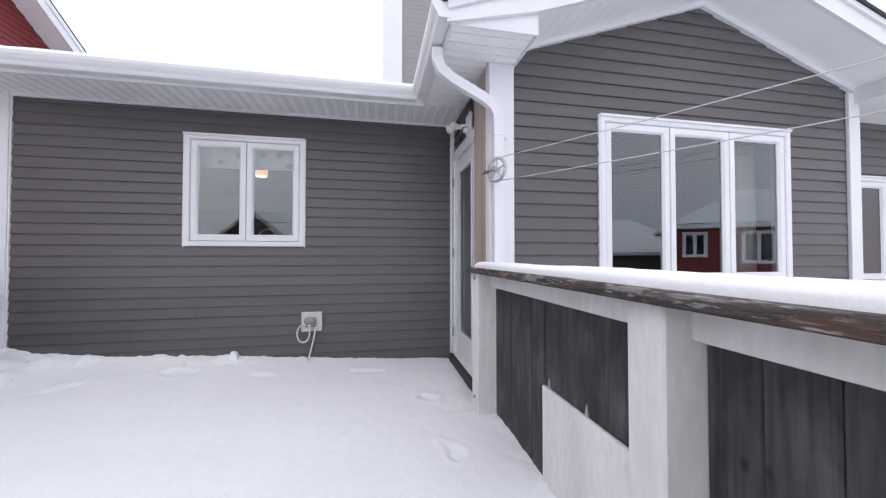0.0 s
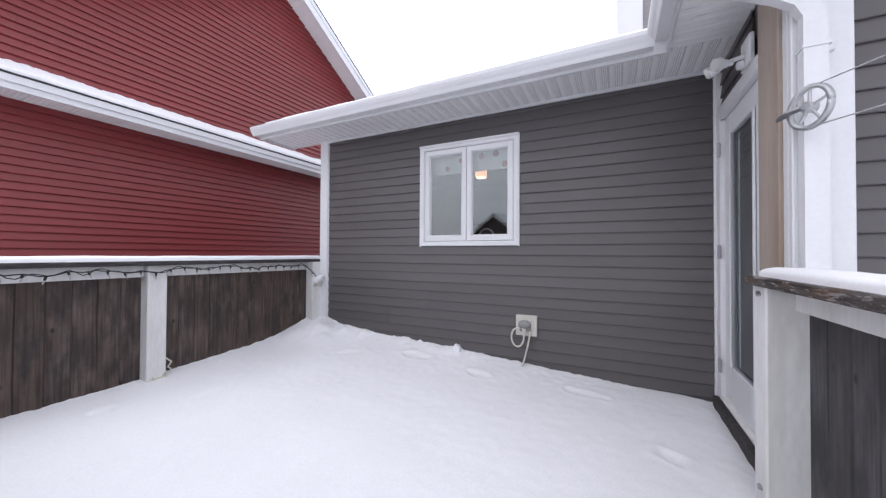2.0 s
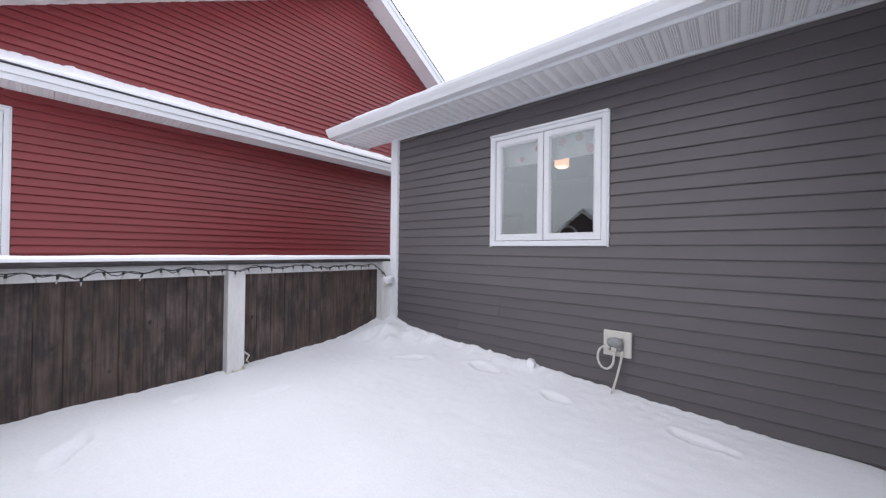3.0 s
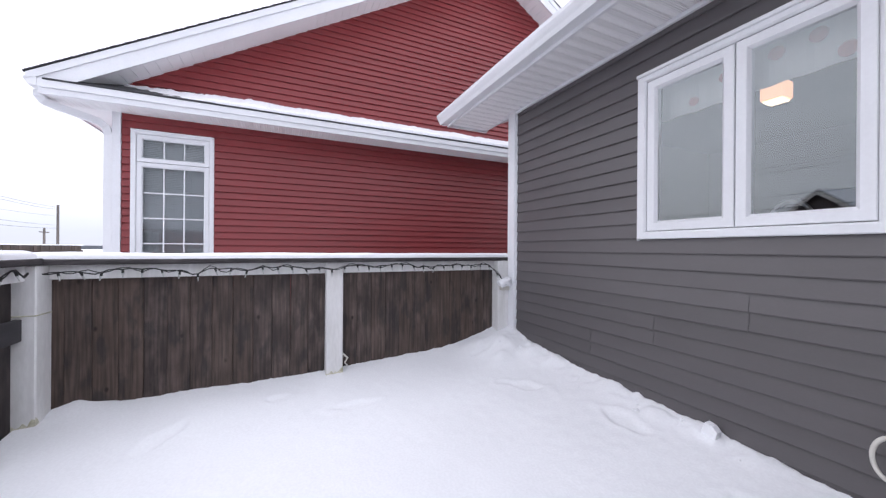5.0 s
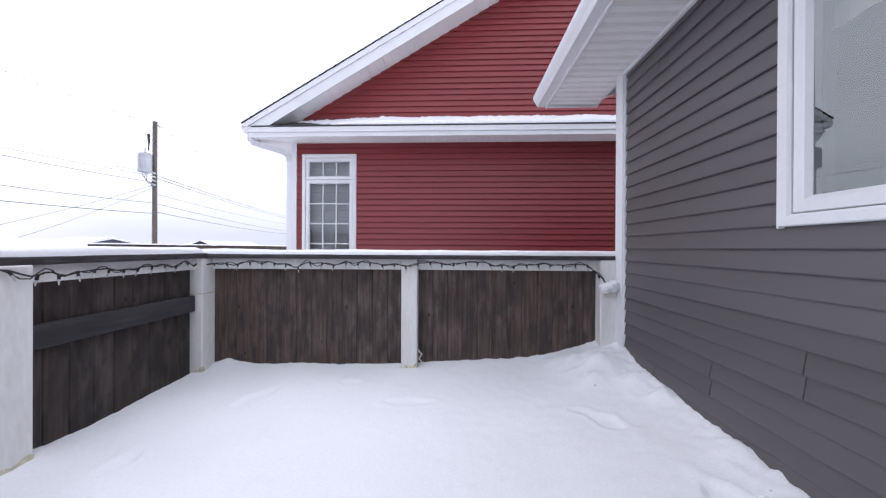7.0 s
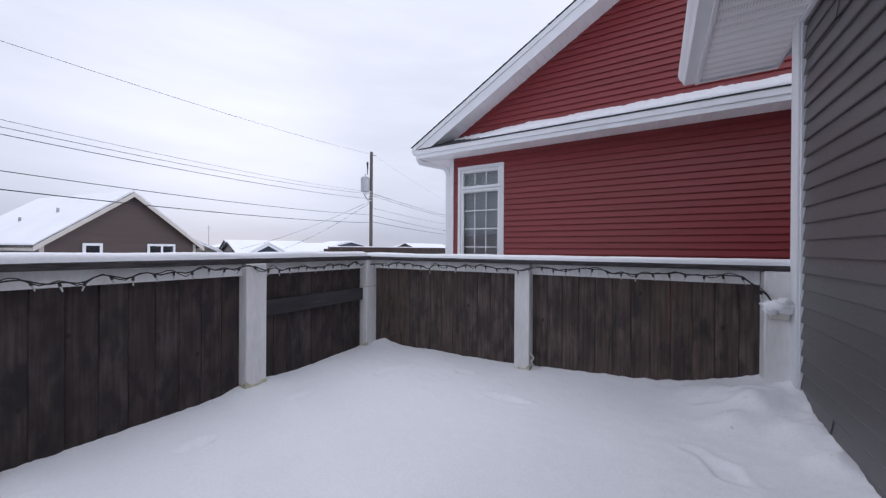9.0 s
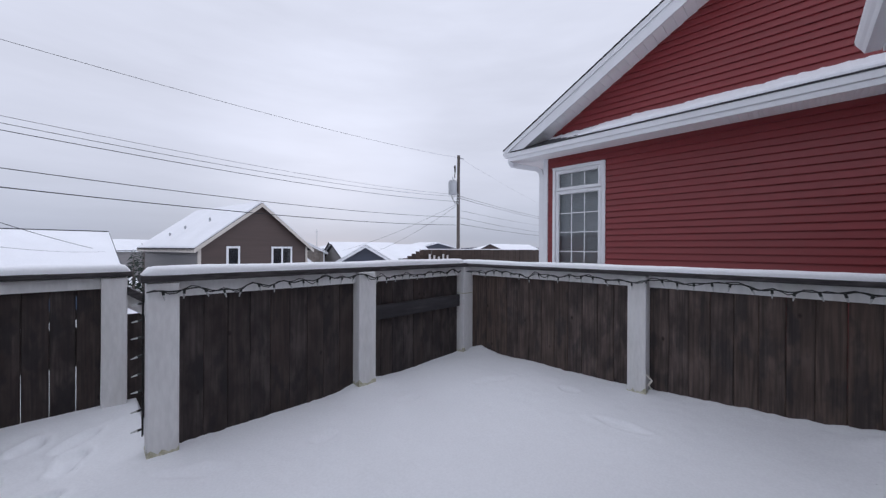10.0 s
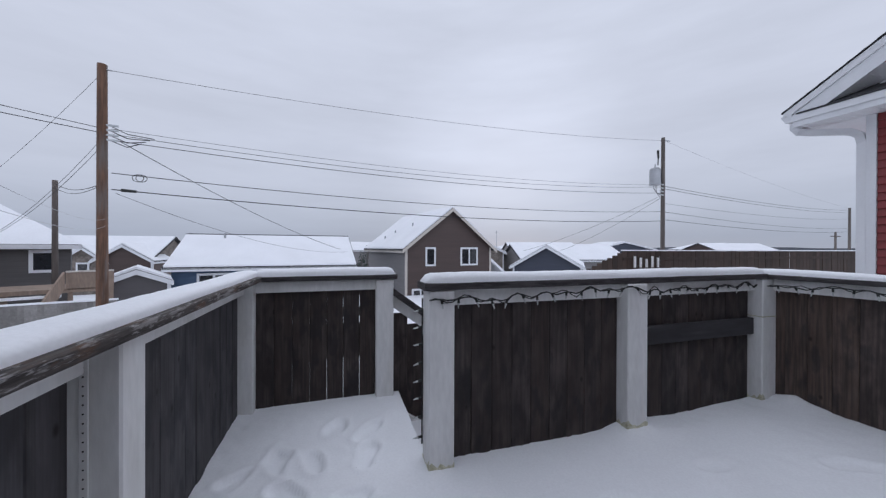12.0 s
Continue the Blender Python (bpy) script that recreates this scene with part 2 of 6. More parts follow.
def peeling_cap_material(name):
    """Dark stain flaking off along the grain: bare grey wood in ragged streaks, rust-brown where it is thin."""
    m = bpy.data.materials.new(name)
    m.use_nodes = True
    nt = m.node_tree
    p = nt.nodes["Principled BSDF"]
    tc = nt.nodes.new("ShaderNodeTexCoord")

    def field(scale, stretch, detail=7.0):
        mp = nt.nodes.new("ShaderNodeMapping")
        mp.inputs["Scale"].default_value = stretch
        nt.links.new(tc.outputs["Object"], mp.inputs["Vector"])
        n = nt.nodes.new("ShaderNodeTexNoise")
        n.inputs["Scale"].default_value, n.inputs["Detail"].default_value, n.inputs["Roughness"].default_value = scale, detail, 0.68
        nt.links.new(mp.outputs[0], n.inputs["Vector"])
        return n.outputs[0]

    def over(src, f0, f1, amount, under, colour):
        r = nt.nodes.new("ShaderNodeMapRange")
        for k, q in (("From Min", f0), ("From Max", f1), ("To Min", 0.0), ("To Max", amount)):
            r.inputs[k].default_value = q
        nt.links.new(src, r.inputs["Value"])
        mx = nt.nodes.new("ShaderNodeMix")
        mx.data_type = "RGBA"
        nt.links.new(r.outputs[0], mx.inputs["Factor"])
        if isinstance(under, tuple):
            mx.inputs["A"].default_value = (*under, 1)
        else:
            nt.links.new(under, mx.inputs["A"])
        mx.inputs["B"].default_value = (*colour, 1)
        return mx.outputs["Result"]
    grain = field(60.0, (1, 0.06, 1))
    rust = field(9.0, (1, 0.35, 1.3))
    peel = field(26.0, (1, 0.16, 1.4))
    flake = field(55.0, (1, 0.2, 1.6))
    col = over(grain, 0.40, 0.62, 0.8, (0.032, 0.028, 0.027), (0.125, 0.108, 0.10))
    col = over(rust, 0.54, 0.64, 0.75, col, (0.125, 0.066, 0.038))
    col = over(peel, 0.54, 0.60, 0.75, col, (0.30, 0.285, 0.28))
    col = over(flake, 0.56, 0.62, 0.8, col, (0.36, 0.345, 0.34))
    nt.links.new(col, p.inputs["Base Color"])
    p.inputs["Roughness"].default_value = 0.8
    p.inputs["Specular IOR Level"].default_value = 0.25
    b = nt.nodes.new("ShaderNodeBump")
    b.inputs["Strength"].default_value, b.inputs["Distance"].default_value = 0.6, 0.004
    nt.links.new(peel, b.inputs["Height"])
    nt.links.new(b.outputs[0], p.inputs["Normal"])
    return m


CAP_PEELING = peeling_cap_material("peeling_dark_cap")
BRACE = material("grey_brace_board", (0.036, 0.034, 0.038), 0.75, var=0.35, scale=7.0, grain=(0.15, 1, 1), fine=60, fine_amt=0.3, bump=0.4, stain=(0.10, 0.095, 0.095), stain_scale=12.0)
MOSS = material("green_growth", (0.60, 0.58, 0.46), 0.9, var=0.2, scale=30, fine=150, fine_amt=0.2, bump=0.2, stain=(0.38, 0.36, 0.20), stain_scale=40.0, stain_amt=0.6)
RAW = material("raw_pine", (0.40, 0.335, 0.285), 0.7, var=0.12, scale=6.0, grain=(1, 1, 0.12), fine=60, fine_amt=0.1, bump=0.2, stain=(0.27, 0.17, 0.11), stain_scale=4.0, stain_amt=0.6)
SHINGLE = material("dark_shingles", (0.035, 0.035, 0.04), 0.85, var=0.2, fine=30, fine_amt=0.25, bump=0.5)
GLASS = glass_material("window_glass")
GLASS_PLAIN = glass_material("plain_window_glass", 1.75)
DARK = material("black_plastic", (0.012, 0.014, 0.013), 0.5, var=0.1, bump=0.0)
BULB = material("clear_bulb", (0.55, 0.56, 0.55), 0.15, var=0.1, bump=0.0)
METAL = material("galvanized_metal", (0.42, 0.43, 0.45), 0.4, metal=0.9, var=0.1, bump=0.1)
ALUM = material("cast_aluminium", (0.55, 0.57, 0.58), 0.45, metal=0.6, var=0.1, bump=0.1)
CORD = material("plastic_coated_line", (0.55, 0.56, 0.57), 0.5, var=0.05, bump=0.0)
CABLE = material("black_cable", (0.02, 0.02, 0.024), 0.7, var=0.1, bump=0.0)
PLASTIC = material("beige_white_plastic", (0.62, 0.60, 0.55), 0.45, var=0.04, bump=0.03)
CLEAR = material("grey_clear_cover", (0.26, 0.26, 0.26), 0.25, var=0.1, bump=0.0)
POLE = material("weathered_pole_wood", (0.125, 0.108, 0.098), 0.85, var=0.4, scale=3, grain=(1, 1, 0.1), fine=30, fine_amt=0.2, bump=0.4)
RUST = material("brown_treated_pole", (0.130, 0.072, 0.046), 0.85, var=0.5, scale=5, grain=(1, 1, 0.12), fine=30, fine_amt=0.3, bump=0.5, stain=(0.16, 0.145, 0.135), stain_scale=7.0, stain_amt=0.7)
FENCE = material("brown_fence_boards", (0.062, 0.044, 0.035), 0.85, var=0.2, scale=3, grain=(1, 1, 0.2), fine=20, fine_amt=0.15, bump=0.3, random_tint=0.25)
GREYFENCE = material("silvered_fence_boards", (0.24, 0.23, 0.22), 0.85, var=0.2, scale=3, fine=20, fine_amt=0.15, bump=0.3, random_tint=0.15)
BROWN = material("brown_siding", (0.075, 0.052, 0.046), 0.6, var=0.08, scale=0.5, grain=(0.4, 0.4, 8), fine=3, fine_amt=0.12, bump=0.2, bump_dist=0.02)
TAUPE = material("taupe_siding", (0.21, 0.20, 0.20), 0.6, var=0.08, scale=0.5, grain=(0.4, 0.4, 8), fine=3, fine_amt=0.12, bump=0.2, bump_dist=0.02)
SLATE = material("dark_grey_siding", (0.095, 0.09, 0.09), 0.6, var=0.08, scale=0.5, grain=(0.4, 0.4, 8), fine=3, fine_amt=0.12, bump=0.2, bump_dist=0.02)
BLUE = material("blue_siding", (0.06, 0.10, 0.17), 0.6, var=0.08, scale=0.5, grain=(0.4, 0.4, 8), fine=3, fine_amt=0.12, bump=0.2, bump_dist=0.02)
NAVY = material("navy_siding", (0.045, 0.052, 0.075), 0.6, var=0.08, scale=0.5, grain=(0.4, 0.4, 8), fine=3, fine_amt=0.12, bump=0.2, bump_dist=0.02)
STONE = material("mixed_stone", (0.19, 0.165, 0.145), 0.8, var=0.3, scale=2.0, fine=6, fine_amt=0.3, bump=0.4)
FARRED = material("far_red_siding", (0.19, 0.03, 0.03), 0.6, var=0.1, scale=0.5, grain=(0.4, 0.4, 8), fine=3, fine_amt=0.12, bump=0.2)
CREAM = material("cream_trim", (0.55, 0.51, 0.46), 0.6, var=0.05, bump=0.05)
DECKING = material("tan_deck_wood", (0.27, 0.205, 0.16), 0.8, var=0.2, grain=(1, 1, 0.3), fine=20, fine_amt=0.15, bump=0.2)
HILL = material("wooded_ridge", (0.06, 0.07, 0.085), 0.95, var=0.3, scale=0.05, fine=0.4, fine_amt=0.3, bump=0.0)
NEEDLE = material("spruce_needles", (0.018, 0.032, 0.022), 0.9, var=0.3, scale=3, fine=20, fine_amt=0.3, bump=0.0)
# near-black base: the shade of rooms seen from outdoors, put into the colour
DIM_ROOM = material("room_dimness", (0.06, 0.06, 0.062), 0.8, var=0.04, bump=0.0)
BLINDS = material("white_blinds", (0.70, 0.71, 0.72), 0.5, var=0.03, bump=0.0)
VALANCE = material("dotted_valance_cloth", (0.75, 0.74, 0.72), 0.9, var=0.04, fine=200, fine_amt=0.05, bump=0.1)
PINK = material("coral_dots", (0.55, 0.25, 0.23), 0.9, var=0.05, bump=0.0)
DARKGLASS = material("dark_window_pane", (0.02, 0.022, 0.026), 0.06, var=0.1, bump=0.0, spec=0.8)
SHADE = glow_material("warm_lit_shade", (1.0, 0.56, 0.30), 0.75)
DIFFUSER = glow_material("lit_diffuser", (1.0, 0.80, 0.55), 1.3)


# ---- mesh helpers ----
class Build:
    """Collects vertices and faces for one mesh."""

    def __init__(self):
        self.v, self.f = [], []

    def add(self, verts, faces):
        n = len(self.v)
        self.v += [tuple(p) for p in verts]
        self.f += [tuple(i + n for i in f) for f in faces]
        return self

    def box(self, x0, x1, y0, y1, z0, z1):
        return self.add([(x, y, z) for z in (z0, z1) for y in (y0, y1) for x in (x0, x1)],
                        [(0, 2, 3, 1), (4, 5, 7, 6), (0, 1, 5, 4), (2, 6, 7, 3), (0, 4, 6, 2), (1, 3, 7, 5)])

    def cbox(self, x0, x1, y0, y1, z0, z1, c=0.004):
        """A box with chamfered edges."""
        lo, hi = (x0, y0, z0), (x1, y1, z1)
        verts, index = [], {}
        for s in ((a, b, d) for a in (0, 1) for b in (0, 1) for d in (0, 1)):
            for axis in range(3):
                p = []
                for k in range(3):
                    base, sign = (lo[k], 1) if s[k] == 0 else (hi[k], -1)
                    p.append(base if k == axis else base + sign * c)
                index[s, axis] = len(verts)
                verts.append(p)
        faces = []
        for axis in range(3):
            o = [k for k in range(3) if k != axis]
            for side in (0, 1):
                ring = []
                for a, b in ((0, 0), (1, 0), (1, 1), (0, 1)):
                    s = [0, 0, 0]
                    s[axis], s[o[0]], s[o[1]] = side, a, b
                    ring.append(index[tuple(s), axis])
                faces.append(ring)
            for a in (0, 1):
                for b in (0, 1):
                    s0, s1 = [0, 0, 0], [0, 0, 0]
                    s1[axis] = 1
                    for s in (s0, s1):
                        s[o[0]], s[o[1]] = a, b
                    faces.append([index[tuple(s0), o[0]], index[tuple(s1), o[0]], index[tuple(s1), o[1]], index[tuple(s0), o[1]]])
        for s in ((a, b, d) for a in (0, 1) for b in (0, 1) for d in (0, 1)):
            faces.append([index[s, k] for k in range(3)])
        return self.add(verts, faces)

    def prism(self, poly, axis, a, b):
        """A polygon drawn in the two other axes, pushed along axis from a to b."""
        def put(p, q):
            p = list(p)
            p.insert(axis, q)
            return p
        n = len(poly)
        return self.add([put(p, a) for p in poly] + [put(p, b) for p in poly],
                        [tuple(range(n)), tuple(range(2 * n - 1, n - 1, -1))] + [(i, i + n, (i + 1) % n + n, (i + 1) % n) for i in range(n)])

    def sweep(self, path, section, up=(0, 0, 1), caps=True):
        """A closed section swept along a path of points."""
        pts = [Vector(p) for p in path]
        rings, verts, faces, n = [], [], [], len(section)
        for i, p in enumerate(pts):
            d = (pts[min(i + 1, len(pts) - 1)] - pts[max(i - 1, 0)]).normalized()
            side = d.cross(Vector(up))
            side = side.normalized() if side.length > 1e-4 else d.cross(Vector((1, 0.2, 0))).normalized()
            top = side.cross(d)
            for a, b in section:
                verts.append(p + side * a + top * b)
        for i in range(len(pts) - 1):
            for k in range(n):
                faces.append((i * n + k, i * n + (k + 1) % n, (i + 1) * n + (k + 1) % n, (i + 1) * n + k))
        if caps:
            faces += [tuple(range(n - 1, -1, -1)), tuple(range((len(pts) - 1) * n, len(pts) * n))]
        return self.add(verts, faces)

    def tube(self, path, r, n=8, up=(0, 0, 1)):
        return self.sweep(path, [(r * math.cos(k * math.tau / n), r * math.sin(k * math.tau / n)) for k in range(n)], up)

    def cone(self, p0, p1, r0, r1, n=12):
        a, b = Vector(p0), Vector(p1)
        d = (b - a).normalized()
        s = d.cross(Vector((0, 0, 1)) if abs(d.z) < 0.9 else Vector((1, 0, 0))).normalized()
        t = d.cross(s)
        ring = [s * math.cos(k * math.tau / n) + t * math.sin(k * math.tau / n) for k in range(n)]
        return self.add([a + q * r0 for q in ring] + [b + q * r1 for q in ring],
                        [(k, (k + 1) % n, (k + 1) % n + n, k + n) for k in range(n)] + [tuple(range(n - 1, -1, -1)), tuple(range(n, 2 * n))])

    def blob(self, c, rx, ry, rz, n=8, rough=0.0):
        """A rounded lump."""
        verts, faces, rows = [], [], max(4, n // 2)
        for i in range(rows + 1):
            th = math.pi * i / rows
            for k in range(n):
                ph = math.tau * k / n
                q = Vector((math.sin(th) * math.cos(ph), math.sin(th) * math.sin(ph), math.cos(th)))
                s = 1 + rough * noise.noise(q * 2.3 + Vector(c) * 5)
                verts.append((c[0] + q.x * rx * s, c[1] + q.y * ry * s, c[2] + q.z * rz * s))
        for i in range(rows):
            for k in range(n):
                faces.append((i * n + k, (i + 1) * n + k, (i + 1) * n + (k + 1) % n, i * n + (k + 1) % n))
        return self.add(verts, faces)

    def grid(self, xs, ys, height):
        n = len(xs)
        return self.add([(x, y, height(x, y)) for y in ys for x in xs],
                        [(j * n + i, j * n + i + 1, (j + 1) * n + i + 1, (j + 1) * n + i) for j in range(len(ys) - 1) for i in range(n - 1)])


BASE = {}


def mesh_of(name, b, mat, shift=(0, 0, 0), smooth=False, keep=False):
    me = bpy.data.meshes.new(name)
    sx, sy, sz = shift
    me.from_pydata([(x - sx, y - sy, z - sz) for x, y, z in b.v], [], b.f)
    me.update()
    if not keep:
        bm = bmesh.new()
        bm.from_mesh(me)
        bmesh.ops.recalc_face_normals(bm, faces=bm.faces)
        bm.to_mesh(me)
        bm.free()
    if smooth:
        me.shade_smooth()
    me.materials.append(mat)
    return me


def thing(name, loc, label, category, group="", rot=0.0, local=False, kind=""):
    """An Empty at a thing's base, under which its parts hang. local: parts come in the thing's own axes."""
    e = new(name)
    e.empty_display_size = 0.1
    e.matrix_world = pose(*loc, 0, 0, rot)
    BASE[e.name] = (0, 0, 0) if local else tuple(loc)
    return tagged(e, label, category, group, kind)


def part(name, b, mat, parent, label="", smooth=False, keep=False):
    shift = BASE[parent.name]
    ob = new(name, mesh_of(name, b, mat, shift, smooth, keep))
    ob.parent = parent
    BASE[ob.name] = shift
    return tagged(ob, label)


def solo(name, b, mat, label, category, loc=(0, 0, 0), kind="", smooth=False, group=""):
    """A thing, or a piece of the setting, of one mesh."""
    ob = new(name, mesh_of(name, b, mat, loc, smooth))
    ob.location = loc
    BASE[ob.name] = tuple(loc)
    return tagged(ob, label, category, group, kind)


def piece(name, me, parent, m):
    """One of many alike pieces that share a mesh, at the world pose m under a parent that stands unturned."""
    ob = new(name, me)
    ob.parent = parent
    ob.matrix_basis = Matrix.Translation(-Vector(BASE[parent.name])) @ m
    return ob


def arc(points, n=14, sag=0.0):
    """A line between two points that hangs by sag in its middle."""
    a, b = Vector(points[0]), Vector(points[1])
    return [a.lerp(b, i / n) - Vector((0, 0, sag * 4 * (i / n) * (1 - i / n))) for i in range(n + 1)]


LAP = 0.1016


def siding(parent, mat, origin, u, n, z0, z1, spans, seams=(), lap=LAP, seed=3, lip=0.0175):
    """Lapped courses on a wall face. spans(z): the stretches of wall along u that carry siding at that height."""
    rng = random.Random(seed)
    o, u, n = Vector(origin), Vector(u), Vector(n)

    def strip(z, za, zb, foot):
        """The stretch za..zb of the course that starts at z."""
        low, high = spans(za + 0.0005), spans(zb - 0.0005)
        if len(low) != len(high):
            low = high
        da, db = (lip + (0.003 - lip) * (q - z) / lap for q in (za, zb))
        for (a0, a1), (b0, b1) in zip(low, high):
            cuts = [0.0, 1.0]
            for sx, s0, s1 in seams:
                if s0 < (za + zb) / 2 < s1 and a0 + 0.1 < sx < a1 - 0.1:
                    cuts = [0.0, (sx - a0) / (a1 - a0), 1.0]
            for k in range(len(cuts) - 1):
                lift = 0.004 * (1 - k) if len(cuts) > 2 else 0.0
                f0, f1 = cuts[k] - (0.012 if k else 0), cuts[k + 1]
                l0, l1, h0, h1 = a0 + (a1 - a0) * f0, a0 + (a1 - a0) * f1, b0 + (b1 - b0) * f0, b0 + (b1 - b0) * f1
                p = [(l0, za, da - 0.002 + lift), (l1, za, da - 0.002 + lift), (l1, za + foot, da + lift), (l0, za + foot, da + lift),
                     (h1, zb + 0.001, db + lift), (h0, zb + 0.001, db + lift), (l0, za, 0.0), (l1, za, 0.0)]
                b = Build().add([o + u * s + n * w + Vector((0, 0, h)) for s, h, w in p], [(0, 1, 2, 3), (3, 2, 4, 5), (6, 7, 1, 0), (0, 3, 5), (1, 4, 2)])
                part("siding_course", b, mat, parent)

    z = z0
    while z < z1 - 0.005:
        zt = min(z + lap, z1)
        if len(spans(z + 0.0005)) == len(spans(zt - 0.0005)):
            strip(z, z, zt, 0.006)
        else:                      # an opening begins or ends within the course
            lo, hi = z, zt
            for _ in range(12):
                mid = (lo + hi) / 2
                lo, hi = (mid, hi) if len(spans(mid)) == len(spans(z + 0.0005)) else (lo, mid)
            if lo - z > 0.008:
                strip(z, z, lo, 0.006)
            if zt - lo > 0.004:
                strip(z, lo, zt, 0.001)
        z += lap


def soffit_panels(b, along, a0, a1, c0, c1, z0, z1, step=0.1):
    """Ribbed soffit: panels side by side along an axis ('x' or 'y'), level or sloped from z0 to z1."""
    k = a0
    while k < a1 - 1e-4:
        e = min(k + step, a1)
        h0, h1 = (z0 + (z1 - z0) * (q - a0) / (a1 - a0) for q in (k, e))
        prof = [(k, h0 + 0.012), (k, h0), (k + (e - k) * 0.3, h0 + (h1 - h0) * 0.3), (k + (e - k) * 0.36, h0 + (h1 - h0) * 0.36 + 0.004),
                (k + (e - k) * 0.44, h0 + (h1 - h0) * 0.44 + 0.004), (k + (e - k) * 0.5, h0 + (h1 - h0) * 0.5),
                (k + (e - k) * 0.93, h0 + (h1 - h0) * 0.93), (e, h1 + 0.009), (e, h1 + 0.012)]
        b.prism(prof, 1 if along == "x" else 0, c0, c1)
        k = e
    return b


GUTTER = [(0, 0), (0.075, 0), (0.082, 0.012), (0.09, 0.03), (0.105, 0.05), (0.118, 0.075), (0.122, 0.1), (0.112, 0.1), (0.1, 0.07), (0.07, 0.012), (0.006, 0.012), (0.006, 0.1), (0, 0.1)]


def window_unit(name, origin, u, n, width, height, sashes, label, bars=(), glass=None, kind="structure", trim=0.05, parent=None, lean=(0.0, 0.0)):
    """A vinyl window in a wall: outer casing, sashes with stiles, panes. sashes: (u0, u1, z0, z1) inside the casing."""
    o, u, n = Vector(origin), Vector(u), Vector(n)

    def boxed(b, a0, a1, z0, z1, d0, d1, c=0.004):
        tmp = Build().cbox(a0, a1, d0, d1, z0, z1, c)
        b.add([o + u * x + n * y + Vector((0, 0, z)) for x, y, z in tmp.v], tmp.f)

    def ring(b, a0, a1, z0, z1, prof):
        """A mitred frame: prof gives the section as (inset from the outer edge, depth)."""
        k, verts = len(prof), []
        for sx, sz in ((0, 0), (1, 0), (1, 1), (0, 1)):
            for w, dd in prof:
                verts.append(o + u * (a1 - w if sx else a0 + w) + n * dd + Vector((0, 0, z1 - w if sz else z0 + w)))
        b.add(verts, [(c * k + i, c * k + (i + 1) % k, (c + 1) % 4 * k + (i + 1) % k, (c + 1) % 4 * k + i) for c in range(4) for i in range(k)])
    if parent is None:
        w = thing(name, o, label, "window", kind=kind)
    else:
        w = parent
    fr = Build()
    ring(fr, 0, width, 0, height, [(0, -0.1), (0, 0.029), (0.005, 0.034), (trim - 0.01, 0.034), (trim, 0.024), (trim, -0.1)])
    boxed(fr, -0.008, width + 0.008, height - 0.012, height + 0.010, 0.0, 0.050, 0.003)
    for b in ((-0.012, 0.001, -0.008, height + 0.008), (width - 0.001, width + 0.012, -0.008, height + 0.008)):
        boxed(fr, *b, -0.01, 0.029, 0.002)
    part("window_frame", fr, WHITE, w)
    for a0, a1, z0, z1 in sashes:
        a0, a1, z0, z1 = a0 - 0.001, a1 + 0.001, z0 - 0.001, z1 + 0.001
        s = Build()
        st = 0.065
        ring(s, a0, a1, z0, z1, [(0, -0.022), (0, 0.018), (0.004, 0.022), (st - 0.016, 0.022), (st - 0.012, 0.018), (st, 0.004), (st, -0.022)])
        sash = part("sash", s, WHITE, w)
        g = Build()
        xm, zm = (a0 + a1) / 2, (z0 + z1) / 2
        g.add([o + u * x + n * ((x - xm) * lean[0] + (z - zm) * lean[1] - 0.004) + Vector((0, 0, z)) for x, z in ((a0 + st - 0.005, z0 + st - 0.005), (a1 - st + 0.005, z0 + st - 0.005), (a1 - st + 0.005, z1 - st + 0.005), (a0 + st - 0.005, z1 - st + 0.005))], [(0, 1, 2, 3)])
        pane = part("pane", g, glass or GLASS, sash, keep=True)
        pane.visible_shadow = False
        for nx, nz in bars:
            for i in range(1, nx):
                x = a0 + st + (a1 - a0 - 2 * st) * i / nx
                b = Build()
                boxed(b, x - 0.009, x + 0.009, z0 + st, z1 - st, -0.003, 0.004, 0.002)
                part("muntin", b, WHITE, sash)
            rows = nz if z1 - z0 > 0.6 else 1
            for i in range(1, rows):
                z = z0 + st + (z1 - z0 - 2 * st) * i / rows
                b = Build()
                boxed(b, a0 + st, a1 - st, z - 0.009, z + 0.009, -0.003, 0.0035, 0.002)
                part("muntin", b, WHITE, sash)
    return w


# ---- ground ----
def ground_height(x, y):
    def ss(a, b, q):
        q = min(max((q - a) / (b - a), 0), 1)
        return q * q * (3 - 2 * q)
    z = -1.15 - 2.5 * ss(2, 24, -y) - 0.3 * ss(10, 30, abs(x))
    return z + 0.05 * noise.noise(Vector((x * 0.4, y * 0.4, 0)))


def spread(a, b, fine, coarse):
    q, out = a, []
    while q < b:
        out.append(q)
        q += fine if -40 < q < 40 else coarse
    return out + [b]


solo("ground", Build().grid(spread(-1500, 1500, 1.6, 60), spread(-1500, 1500, 1.6, 60), ground_height), ROOF_SNOW,
     "snow-covered yards falling away below the deck", "ground", kind="structure", smooth=True)

